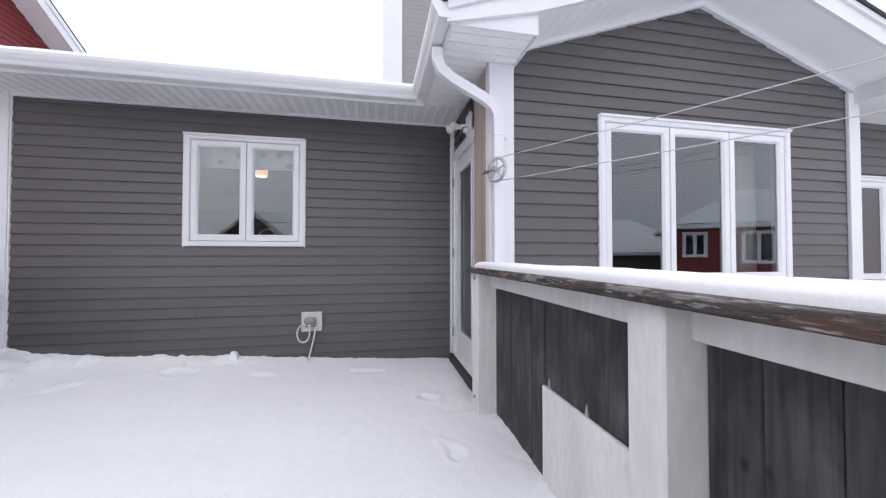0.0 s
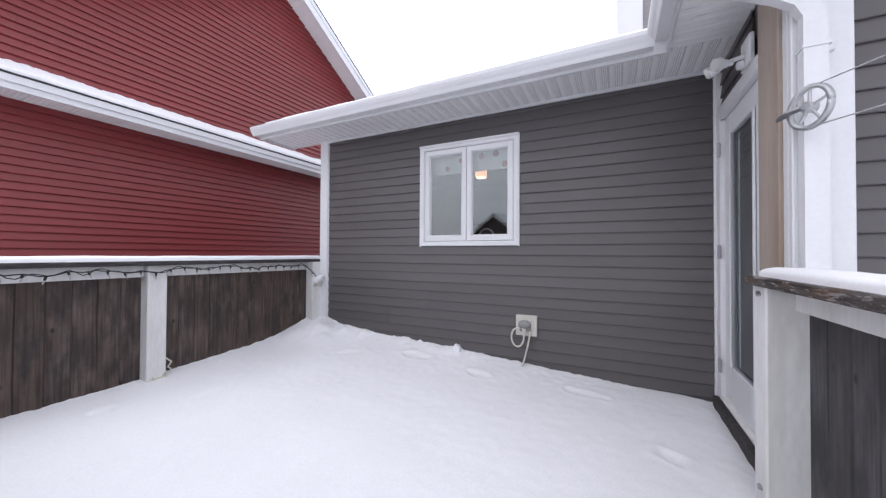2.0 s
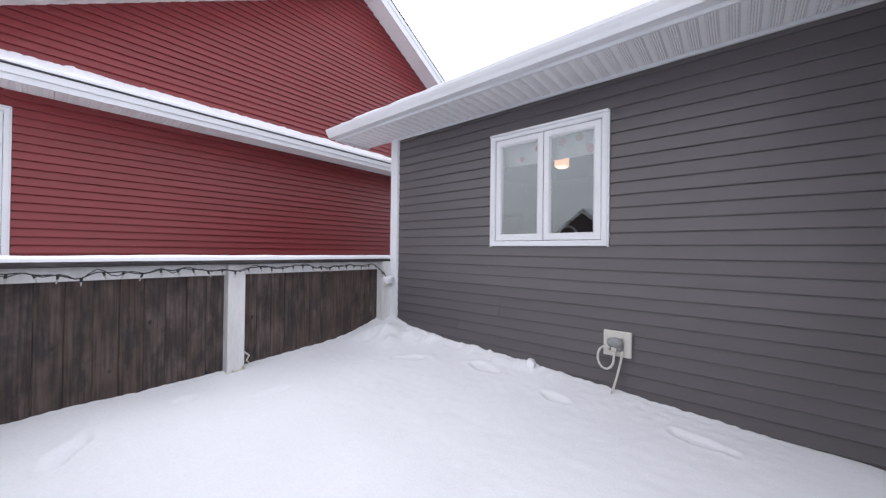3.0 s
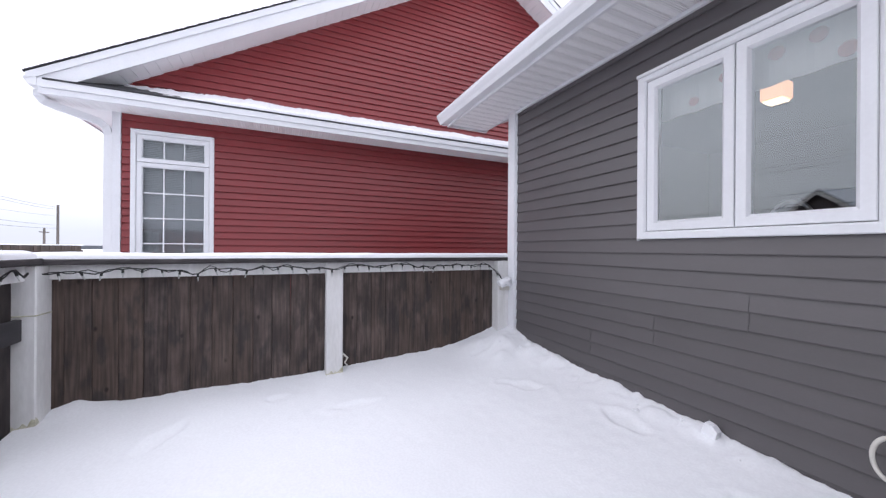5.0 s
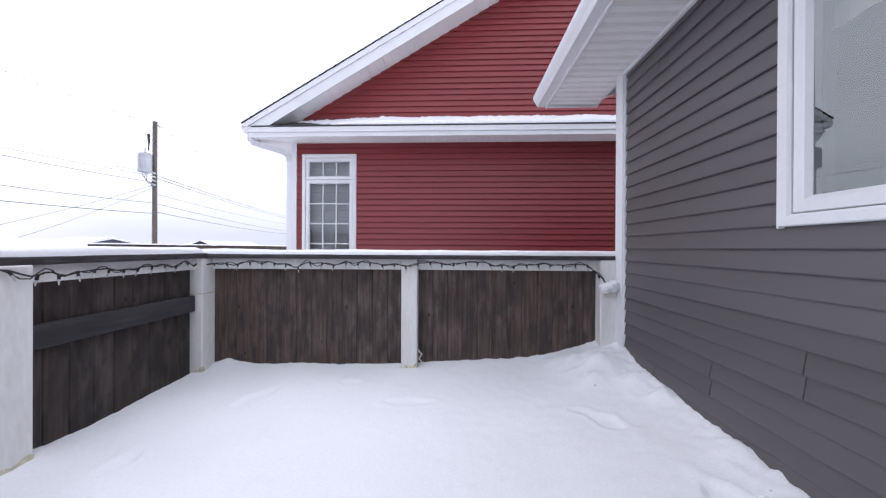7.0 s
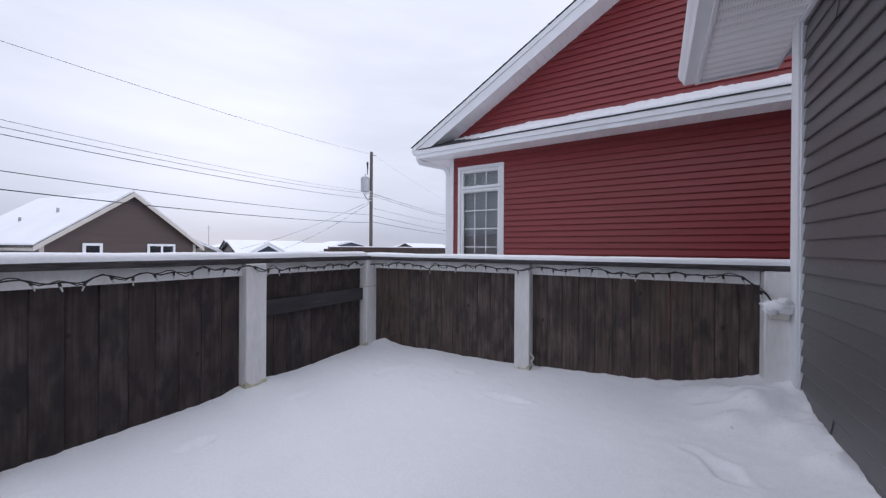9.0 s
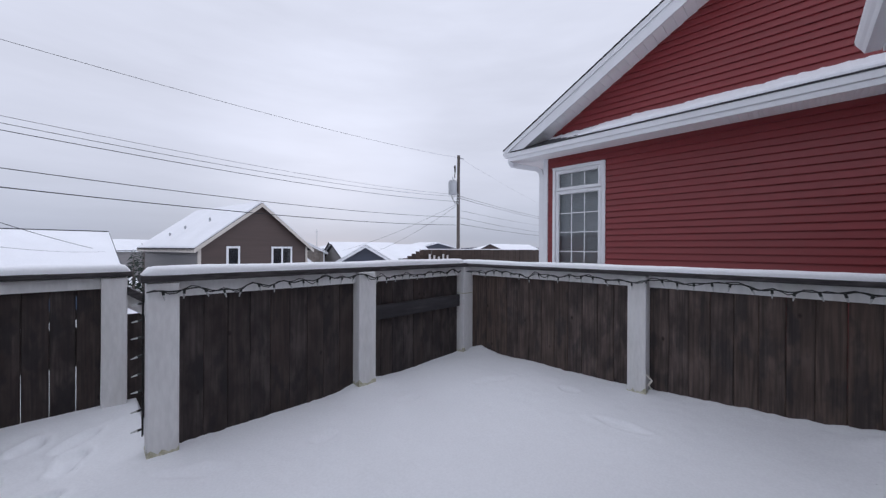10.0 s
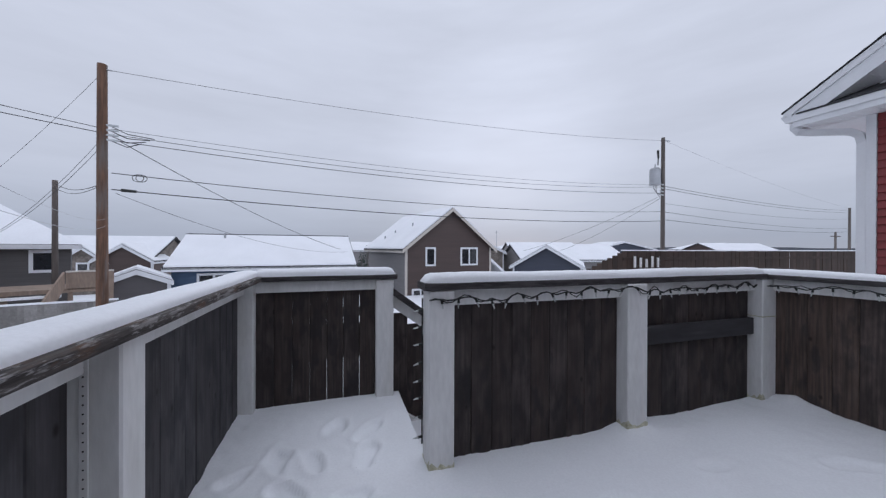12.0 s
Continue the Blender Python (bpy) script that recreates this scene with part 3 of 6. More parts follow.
# ---- the deck and its snow ----
deck = Build()
for i in range(31):
    y = 0.42 + i * 0.122
    deck.cbox(-2.98, 1.45, y, y + 0.116, -0.20, -0.165, 0.003)
for i in range(10):
    y = -0.72 + i * 0.114
    deck.cbox(0.12, 1.45, y, y + 0.108, -0.20, -0.165, 0.003)
deck.box(-2.98, 1.45, 0.36, 0.40, -0.45, -0.2).box(-3.0, -2.97, 0.4, 4.2, -0.45, -0.2).box(0.1, 0.13, -0.72, 0.36, -0.45, -0.2)
solo("deck_floor", deck, DECKING, "wooden deck boards buried under snow", "deck", kind="structure")
legs = thing("deck_posts", (0, 2, -1.4), "square wooden posts carrying the raised deck", "post", kind="structure")
for x, y in ((-2.9, 0.5), (-0.8, 0.5), (0.2, -0.6), (1.35, -0.6), (-2.9, 2.3), (-0.8, 2.3)):
    part("deck_post", Build().cbox(x - 0.07, x + 0.07, y - 0.07, y + 0.07, -1.5, -0.2), PAINT, legs)

PRINTS = [(-1.92, 3.69, -0.96, 0.14), (-1.18, 3.89, -1.51, 0.15), (-2.54, 1.89, -0.06, 0.08), (-2.23, 2.4, 0.04, 0.13), (-2.25, 1.27, 1.06, 0.15), (-2.66, 3.81, 0.18, 0.14),
          (-0.69, 1.08, 1.39, 0.08), (-1.47, 1.01, 1.47, 0.1), (-0.03, 0.92, 1.08, 0.15), (1.02, 0.19, 0.24, 0.12), (0.8, 0.29, 0.24, 0.12), (0.69, -0.09, -3.69, 0.11),
          (0.45, -0.01, -3.82, 0.14), (0.48, 0.29, -3.53, 0.12), (0.93, 0.52, 0.95, 0.13), (1.23, 0.32, -4.09, 0.08), (0.57, 0.65, -4.33, 0.08), (-0.45, 3.78, 1.4, 0.12),
          (0.43, 3.8, 1.4, 0.12), (0.96, 3.1, 0.5, 0.09), (1.0, 2.3, 0.1, 0.08)]   # x, y, turn, half length
CLODS = [(-2.62, 3.92, 0.10, 0.16), (-2.42, 3.8, 0.05, 0.13), (-2.75, 3.7, 0.06, 0.14), (-2.3, 4.05, 0.05, 0.1), (-2.05, 4.1, 0.045, 0.07), (-0.88, 4.12, 0.025, 0.08),
         (-1.1, 4.08, 0.03, 0.07), (-1.5, 4.1, 0.03, 0.08), (-0.6, 4.1, 0.03, 0.06), (-2.88, 0.62, 0.05, 0.16), (-1.35, 0.45, 0.05, 0.2)]


def deck_snow(x, y):
    left, wall = x + 2.93, 4.165 - y
    z = -0.01 + 0.055 * math.exp(-left / 0.5)
    z += 0.145 * math.exp(-max(wall, 0) / 0.35) * min(max((0.9 - x) / 2.2, 0), 1)
    z -= 0.028 * math.exp(-max(y - 0.5, 0) / 0.7)
    edge = min(max(left, 0), abs(y - 0.5) if x < 0.1 else 9.0, max(1.38 - x, 0))
    z += math.exp(-(edge / 0.09) ** 2) * (0.010 * noise.noise(Vector((x * 11, y * 11, 8))) + 0.007 * noise.noise(Vector((x * 26, y * 26, 4))))
    z += 0.028 * math.exp(-max(left, 0) / 0.35) * min(max((y - 2.35) / 0.6, 0), 1)
    if x > 1.0 and 2.8 < y:
        z -= 0.022 * math.exp(-max(1.355 - x, 0) / 0.12)
    z += 0.16 * math.exp(-max(left, 0) / 0.5 - max(wall, 0) / 0.6)
    for px, py, s, r in CLODS:
        d = (x - px) ** 2 + (y - py) ** 2
        if d < 9 * r * r:
            z += s * math.exp(-d / (r * r)) * (1 + 0.5 * noise.noise(Vector((x * 7, y * 7, 2))))
    z += 0.018 * noise.noise(Vector((x * 0.9, y * 0.9, 0))) + 0.007 * noise.noise(Vector((x * 3.2, y * 3.2, 5))) + 0.0022 * noise.noise(Vector((x * 14, y * 14, 9)))
    if x < 0.9:
        z += 0.016 * math.exp(-(max(wall, 0) / 0.11) ** 2) * noise.noise(Vector((x * 19, y * 19, 1))) + 0.013 * math.exp(-(max(wall, 0) / 0.3) ** 2) * abs(noise.noise(Vector((x * 12, y * 12, 6))))
    for px, py, a, half in PRINTS:
        dx, dy = x - px, y - py
        if abs(dx) < 0.4 and abs(dy) < 0.4:
            q = (dx * math.cos(a) + dy * math.sin(a)) / 0.05, (-dx * math.sin(a) + dy * math.cos(a)) / half
            r = math.hypot(*q) * (1 + 0.6 * noise.noise(Vector((x * 7, y * 7, 3))))
            if r < 2.2:
                deep = 0.9 if y < 0.75 and x > 0.2 else 0.55
                z += deep * (-0.034 / (1 + math.exp((r - 1) * 9))) + deep * 0.010 * math.exp(-((r - 1.35) / 0.28) ** 2)
    return z


def snow_sheet(x0, x1, y0, y1, step):
    nx, ny = int((x1 - x0) / step), int((y1 - y0) / step)
    return Build().grid([x0 + (x1 - x0) * i / nx for i in range(nx + 1)], [y0 + (y1 - y0) * i / ny for i in range(ny + 1)], deck_snow)


snow = snow_sheet(-2.95, 1.44, 0.42, 4.18, 0.018)
snow2 = snow_sheet(0.14, 1.44, -0.70, 0.42, 0.018)
snow.add(snow2.v, snow2.f)
n = len(snow.v)
snow.add([(0.14, y, deck_snow(0.14, y)) for y in (-0.7, -0.4, -0.1, 0.2, 0.42)] + [(0.10, y, -0.17) for y in (-0.7, -0.4, -0.1, 0.2, 0.42)],
         [(i, i + 1, i + 6, i + 5) for i in range(4)])
solo("deck_snow", snow, SNOW, "fresh snow with footprints over the deck", "snow", kind="stuff", smooth=True)

# crumbs of snow fallen along the wall and in the far corner
rng = random.Random(12)
crumbs = Build()
for i in range(16):
    if i < 10:
        x, y = rng.uniform(-2.7, 0.4), 4.15 - abs(rng.gauss(0, 0.10))
    else:
        x, y = rng.gauss(-2.5, 0.22), rng.gauss(3.75, 0.18)
    x, y = max(x, -2.8), min(y, 4.15)
    r = rng.choice((0.004, 0.006, 0.008, 0.013))
    crumbs.blob((x, y, deck_snow(x, y) - r * 0.1), r * rng.uniform(0.9, 2.0), r * rng.uniform(0.9, 1.8), r * 0.8, 8, 0.9)
cz = deck_snow(-0.81, 4.11)
crumbs.prism([(-0.845, cz - 0.03), (-0.785, cz - 0.03), (-0.772, cz + 0.035), (-0.795, cz + 0.062), (-0.832, cz + 0.07), (-0.85, cz + 0.02)], 1, 4.085, 4.13)
solo("snow_crumbs", crumbs, SNOW, "crumbled snow along the wall's foot", "snow", kind="stuff")

# ---- railings ----
plank_mesh = mesh_of("plank", Build().cbox(-0.069, 0.069, -0.011, 0.011, -0.3, 0.93, 0.006), PLANK)
brown_mesh = mesh_of("plank", Build().cbox(-0.069, 0.069, -0.011, 0.011, -0.3, 0.93, 0.006), PLANK_BROWN)
short_mesh = mesh_of("plank", Build().cbox(-0.069, 0.069, -0.011, 0.011, 0.45, 0.905, 0.006), PLANK_GREY)
grey_mesh = mesh_of("plank", Build().cbox(-0.069, 0.069, -0.011, 0.011, -0.3, 0.905, 0.006), PLANK_GREY)
POST_HALF = 0.072


def rail_post(parent, x, y, top=0.985, half=POST_HALF):
    return part("post", Build().cbox(x - half, x + half, y - half, y + half, -0.4, top, 0.007), PAINT, parent)


def rail_cap(parent, points, width=0.2, z=0.985, thick=0.038, mat=None):
    for (x0, y0), (x1, y1) in zip(points, points[1:]):
        d = Vector((x1 - x0, y1 - y0, 0)).normalized()
        s = Vector((-d.y, d.x, 0)) * width / 2
        n = 24
        prof = [(-1, 0.004), (-0.96, 0), (0.96, 0), (1, 0.004), (1, thick - 0.005), (0.95, thick), (-0.95, thick), (-1, thick - 0.005)]
        b, verts, faces = Build(), [], []
        for i in range(n + 1):
            p = Vector((x0, y0, z)).lerp(Vector((x1, y1, z)), i / n)
            for w, h in prof:
                j = 0.003 * noise.noise(p * 9 + Vector((w, h * 40, 0)))
                verts.append(p + s * (w + j * 6) + Vector((0, 0, h + j * 0.5)))
        k = len(prof)
        for i in range(n):
            for q in range(k):
                faces.append((i * k + q, i * k + (q + 1) % k, (i + 1) * k + (q + 1) % k, (i + 1) * k + q))
        faces += [tuple(range(k)), tuple(range(n * k, (n + 1) * k))]
        part("cap", b.add(verts, faces), mat or (CAP if abs(d.x) > abs(d.y) else CAP_LONG), parent, "weathered dark wooden cap board")


def top_board(parent, p0, p1, thick=0.036, z0=0.895, z1=0.984):
    d = (Vector((*p1, 0)) - Vector((*p0, 0)))
    tmp = Build().cbox(0, d.length, -thick / 2, thick / 2, z0, z1, 0.004)
    u, w = d.normalized(), Vector((-d.y, d.x, 0)).normalized()
    part("top_board", Build().add([Vector((*p0, 0)) + u * x + w * y + Vector((0, 0, z)) for x, y, z in tmp.v], tmp.f), PAINT, parent)


def planks(parent, p0, p1, gap=-0.0004, seed=1, me=None):
    """Vertical boards side by side from p0 to p1."""
    rng = random.Random(seed)
    a, b = Vector((*p0, 0)), Vector((*p1, 0))
    length = (b - a).length
    count = max(1, round(length / 0.14))
    w = length / count
    turn = math.degrees(math.atan2(b.y - a.y, b.x - a.x))
    side = Vector((-(b - a).y, (b - a).x, 0)).normalized()
    for i in range(count):
        p = a.lerp(b, (i + 0.5) / count) + side * rng.uniform(-0.0025, 0.0025)
        m = pose(p.x, p.y, 0, 0, rng.uniform(-0.12, 0.12), turn + rng.choice((0, 180))) @ Matrix.Diagonal(((w - (gap if gap < 0 else rng.choice((0, gap, gap, 2 * gap)))) / 0.138, 1, 1, 1))
        piece("plank", me or plank_mesh, parent, m)


def cap_snow(p0, p1, width, height, seed, z=1.024):
    """A rounded bolster of snow lying along a cap board."""
    a, b = Vector((*p0, z)), Vector((*p1, z))
    d = (b - a).normalized()
    s = Vector((-d.y, d.x, 0))
    n, k = int((b - a).length / 0.03), 14
    verts, faces = [], []
    for i in range(n + 1):
        q = i / n
        end = min(1.0, min(q, 1 - q) * (b - a).length / 0.07)
        grow = math.sqrt(max(0.0, 1 - (1 - end) ** 2))
        p = a.lerp(b, q)
        h = height * (0.15 + 0.85 * grow) * (1 + 0.18 * noise.noise(Vector((q * (b - a).length * 1.7, seed, 0))))
        for j in range(k + 1):
            t = math.pi * j / k
            c = math.copysign(abs(math.cos(t)) ** 0.6, math.cos(t))
            wob = 1 + 0.05 * noise.noise(Vector((q * (b - a).length * 5, seed + 4 * (j > k / 2), 3))) + 0.012 * noise.noise(p * 30 + Vector((0, 0, j)))
            hh = math.sin(t) ** 0.55
            verts.append(p + s * (c * width / 2 * wob * (0.75 + 0.25 * grow)) + Vector((0, 0, h * hh * (1 + 0.06 * noise.noise(p * 12 + Vector((j, 0, 0)))))))
    for i in range(n):
        for j in range(k):
            faces.append((i * (k + 1) + j, (i + 1) * (k + 1) + j, (i + 1) * (k + 1) + j + 1, i * (k + 1) + j + 1))
    faces += [tuple(range(k, -1, -1)), tuple(range(n * (k + 1), (n + 1) * (k + 1)))]
    mid = tuple((a + b) / 2)
    solo("snow_bolster", Build().add(verts, faces), SNOW, "rounded bolster of snow lying on a railing cap", "snow", loc=mid, smooth=True, group="snow on the railings")


RAIL = "railings round the deck"
# by the red house
lr = thing("deck_railing", (-2.92, 2.3, -0.2), "dark plank panels between white posts, facing the red house", "railing", RAIL)
part("post", Build().cbox(-2.868, -2.702, 0.37, 0.518, -0.4, 1.014, 0.007), PAINT, lr)
part("post_splice", Build().cbox(-2.866, -2.699, 0.375, 0.521, 0.695, 0.703, 0.002), MOSS, lr, "stained joint ledge on the corner post")
for x, y in ((-2.905, 2.335), (-2.88, 4.085)):
    rail_post(lr, x, y, 1.014)
rail_cap(lr, [(-2.84, 0.34), (-2.906, 4.21)], 0.18, 1.015, 0.036)
top_board(lr, (-2.84, 0.52), (-2.915, 2.262), z0=0.915, z1=1.0135)
top_board(lr, (-2.915, 2.408), (-2.905, 4.008), z0=0.915, z1=1.0135)
planks(lr, (-2.885, 0.43), (-2.945, 2.262), seed=2, me=brown_mesh)
planks(lr, (-2.945, 2.408), (-2.935, 4.04), seed=3, me=brown_mesh)
# along the back of the deck
br = thing("deck_railing", (-1.3, 0.47, -0.2), "dark plank panels between white posts, facing the street", "railing", RAIL)
rail_post(br, -1.36, 0.478, 1.014, 0.088)
rail_post(br, 0.08, 0.485, 1.014, 0.078)
rail_cap(br, [(-2.749, 0.43), (0.19, 0.485)], 0.19, 1.015, 0.042)
top_board(br, (-2.702, 0.45), (-1.448, 0.485), z0=0.915, z1=1.0135)
top_board(br, (-1.272, 0.49), (0.002, 0.495), z0=0.915, z1=1.0135)
planks(br, (-2.702, 0.40), (-1.448, 0.43), seed=4)
planks(br, (-1.272, 0.455), (0.002, 0.46), seed=5)
tmp = Build().cbox(0, 1.252, -0.02, 0.02, 0.545, 0.682, 0.005)
u = Vector((1.252, 0.028, 0)).normalized()
part("brace_board", Build().add([Vector((-2.70, 0.437, 0)) + u * x + Vector((-u.y, u.x, 0)) * y + Vector((0, 0, z)) for x, y, z in tmp.v], tmp.f), BRACE, br,
     "dark horizontal board screwed across the planks")
# at the head of the stairs
hr = thing("deck_railing", (0.8, -0.62, -0.2), "gapped dark plank panel between white posts by the stairs", "railing", RAIL)
rail_post(hr, 0.275, -0.62, half=0.077)
rail_post(hr, 1.39, -0.60, half=0.085)
rail_cap(hr, [(0.17, -0.62), (1.33, -0.60)], 0.19, 0.99)
top_board(hr, (0.352, -0.6), (1.305, -0.58))
planks(hr, (0.352, -0.63), (1.305, -0.61), gap=0.0022, seed=6)
for z0, z1 in ((0.30, 0.60), (0.66, 0.74), (0.84, 0.92)):
    part("back_rail", Build().cbox(0.30, 1.36, -0.668, -0.645, z0, z1), PLANK, hr)
# by the house wing
rr = thing("deck_railing", (1.4, 1.2, -0.2), "dark plank panels between white posts beside the house wing", "railing", RAIL)
rail_post(rr, 1.335, 2.785, 0.991, 0.073)
part("post", Build().cbox(1.28, 1.46, 1.113, 1.25, -0.4, 0.991, 0.007), PAINT, rr)
rail_cap(rr, [(1.33, 2.85), (1.345, -0.69)], 0.2, 0.992, 0.04, mat=CAP_PEELING)
top_board(rr, (1.375, 2.711), (1.382, 1.258), z1=0.991)
top_board(rr, (1.378, 1.112), (1.385, -0.515), z1=0.991)
planks(rr, (1.412, 2.718), (1.412, 2.0), seed=7, me=grey_mesh)
planks(rr, (1.412, 1.985), (1.412, 1.258), seed=8, me=short_mesh)
planks(rr, (1.420, 1.112), (1.425, -0.515), seed=9, me=grey_mesh)
part("white_panel", Build().cbox(1.382, 1.40, 1.251, 1.985, -0.3, 0.462, 0.003), PAINT, rr, "white painted board over the lower planks")
part("seam_strip", Build().cbox(1.394, 1.401, 1.983, 1.997, -0.2, 0.9, 0.002), BRACE, rr, "weathered vertical strip between plank panels")
strip = part("dotted_strip", Build().cbox(1.358, 1.380, 1.2505, 1.256, -0.1, 0.965, 0.001), PAINT, rr, "narrow white strip with a row of dark holes")
for k in range(38):
    part("hole", Build().cone((1.369, 1.2555, 0.94 - k * 0.027), (1.369, 1.2568, 0.94 - k * 0.027), 0.0028, 0.0028, 6), DARK, strip)
for y, z in ((1.93, 0.475), (1.62, 0.478)):
    part("bracket", Build().prism([(y - 0.013, z - 0.012), (y + 0.014, z - 0.012), (y + 0.01, z + 0.012), (y + 0.004, z + 0.036), (y - 0.004, z + 0.034), (y - 0.006, z + 0.01)], 0, 1.392, 1.40), METAL, rr, "small pale metal bracket")
for y, z in ((2.79, 0.955), (2.79, 0.1)):
    b = Build().cone((1.25, y - 0.01, z), (1.268, y - 0.01, z), 0.012, 0.012, 8)
    part("bolt", b.cbox(1.258, 1.27, y - 0.03, y + 0.012, z - 0.006, z + 0.006, 0.002), METAL, rr, "galvanized hook bolt")

for p0, p1, w, h, s, z in (((-2.84, 0.36), (-2.906, 4.225), 0.165, 0.044, 1, 1.05), ((-2.74, 0.43), (0.18, 0.485), 0.18, 0.054, 2, 1.056),
                           ((0.18, -0.62), (1.32, -0.60), 0.18, 0.062, 3, 1.027), ((1.348, 2.84), (1.360, -0.68), 0.168, 0.044, 4, 1.03)):
    cap_snow(p0, p1, w, h, s, z)

# green growth at the feet of the posts
moss_rng = random.Random(8)
for rail, x, y, half in ((lr, -2.785, 0.435, 0.083), (lr, -2.905, 2.335, POST_HALF), (br, -1.36, 0.478, 0.088), (br, 0.08, 0.485, 0.078)):
    for ax in (0, 1):
        foot = deck_snow(x + half, y) - 0.02
        tops = [(-half + 2 * half * i / 9, foot + 0.022 + moss_rng.uniform(0.0, 0.03) + 0.03 * (i > 7)) for i in range(10)]
        if ax == 0:
            poly = [(y + a, z) for a, z in tops] + [(y + half, foot), (y - half, foot)]
            b = Build().prism(poly, 0, x + half + 0.0005, x + half + 0.0015)
        else:
            poly = [(x + a, z) for a, z in tops] + [(x + half, foot), (x - half, foot)]
            b = Build().prism(poly, 1, y + half + 0.0005, y + half + 0.0015)
        part("moss_stain", b, MOSS, rail, "yellow-green growth at the post's foot")

# ---- stairs down to the yard ----
st = thing("stairs", (-0.6, 0.0, -1.2), "snow-covered wooden stairs going down from the deck", "stairs")
for i in range(6):
    x, z = 0.10 - 0.26 * (i + 1), -0.2 - 0.18 * (i + 1)
    part("tread", Build().cbox(x, x + 0.27, -0.56, 0.36, z, z + 0.038), DECKING, st)
    part("tread_snow", Build().cbox(x - 0.01, x + 0.26, -0.55, 0.35, z + 0.04, z + 0.10, 0.02), SNOW, st, "snow on the tread")
for y in (-0.60, 0.38):
    part("stringer", Build().prism([(0.12, -0.2), (0.12, -0.48), (-1.5, -1.62), (-1.5, -1.34)], 1, y - 0.02, y + 0.02), PAINT, st)
sr = thing("stair_railing", (-0.6, -0.62, -1.2), "sloping stair rail with dark cap and planks", "railing")
part("cap", Build().prism([(0.2, 0.84), (0.2, 0.905), (-1.5, -0.345), (-1.5, -0.41)], 1, -0.70, -0.53), CAP, sr)
part("top_board", Build().prism([(0.2, 0.73), (0.2, 0.838), (-1.5, -0.412), (-1.5, -0.52)], 1, -0.63, -0.595), PAINT, sr)
for i in range(11):
    x = 0.13 - i * 0.145
    zt = 0.77 + (x - 0.27) * 0.735
    part("plank", Build().cbox(x - 0.0725, x + 0.0725, -0.655, -0.635, zt - 1.05, zt - 0.0, 0.003), PLANK, sr)
part("post", Build().cbox(-1.55, -1.41, -0.69, -0.55, -1.6, -0.3, 0.006), PAINT, sr)

# ---- grey house: kitchen wall ----
WY, WX0, WX1 = 4.18, -2.80, 1.43
kw = solo("wall_kitchen", Build().box(WX0, -1.27, WY, WY + 0.18, -1.2, 2.66).box(-0.20, WX1 + 0.1, WY, WY + 0.18, -1.2, 2.66)
          .box(-1.27, -0.20, WY, WY + 0.18, -1.2, 1.23).box(-1.27, -0.20, WY, WY + 0.18, 2.305, 2.66), GREY, "dark grey vinyl-clad house wall", "wall", kind="structure")


SEAMS = [(-0.67, 0.71, 0.93), (-1.19, 0.51, 0.71), (-1.71, 0.30, 0.51), (-2.26, 0.09, 0.30), (-2.23, 2.32, 2.45)]   # where two panels of siding overlap: x, from z, to z


def kitchen_spans(z):
    if 1.212 < z < 2.322:
        return [(-2.70, -1.292), (-0.178, 1.392)]
    return [(-2.70, 1.392)]


siding(kw, GREY, (0, WY, 0), (1, 0, 0), (0, -1, 0), -0.205, 2.60, kitchen_spans, seams=SEAMS)
solo("wall_side", Build().box(WX0, WX0 + 0.18, WY + 0.182, 11, -1.2, 2.66), GREY, "grey side wall of the house", "wall", kind="structure")
solo("wall_gable", Build().prism([(WY + 0.02, 2.661), (8.2, 2.661), (8.2, 4.42), (WY + 0.02, 2.82)], 0, WX0, WX0 + 0.18).box(WX0, 1.0, 10.8, 11, -1.2, 4.4), GREY, "grey gable end under the kitchen roof", "wall", kind="structure")
solo("corner_trim", Build().cbox(WX0 - 0.025, WX0 + 0.10, WY - 0.04, WY + 0.0, -0.4, 2.60).cbox(-2.701, -2.688, WY - 0.027, WY - 0.001, -0.4, 2.57, 0.002).cbox(WX0 - 0.03, WX0 - 0.004, WY - 0.003, WY + 0.1, -0.4, 2.60), WHITE,
     "white vinyl corner post", "trim", kind="structure")
solo("corner_trim", Build().cbox(1.392, 1.432, WY - 0.045, WY - 0.001, -0.1, 2.57).cbox(1.378, 1.3935, WY - 0.026, WY - 0.001, -0.1, 2.57, 0.002), WHITE, "white vinyl inside corner strip", "trim", kind="structure")
solo("trim", Build().cbox(-2.7, 1.39, WY - 0.036, WY - 0.001, 2.572, 2.599, 0.003), WHITE, "white strip under the soffit", "trim", kind="structure")

window_unit("window_1", (-1.292, WY, 1.212), (1, 0, 0), (0, -1, 0), 1.114, 1.11, [(0.055, 0.553, 0.055, 1.055), (0.561, 1.059, 0.055, 1.055)],
            "white vinyl window with two casement sashes", lean=(-0.031, 0.009))
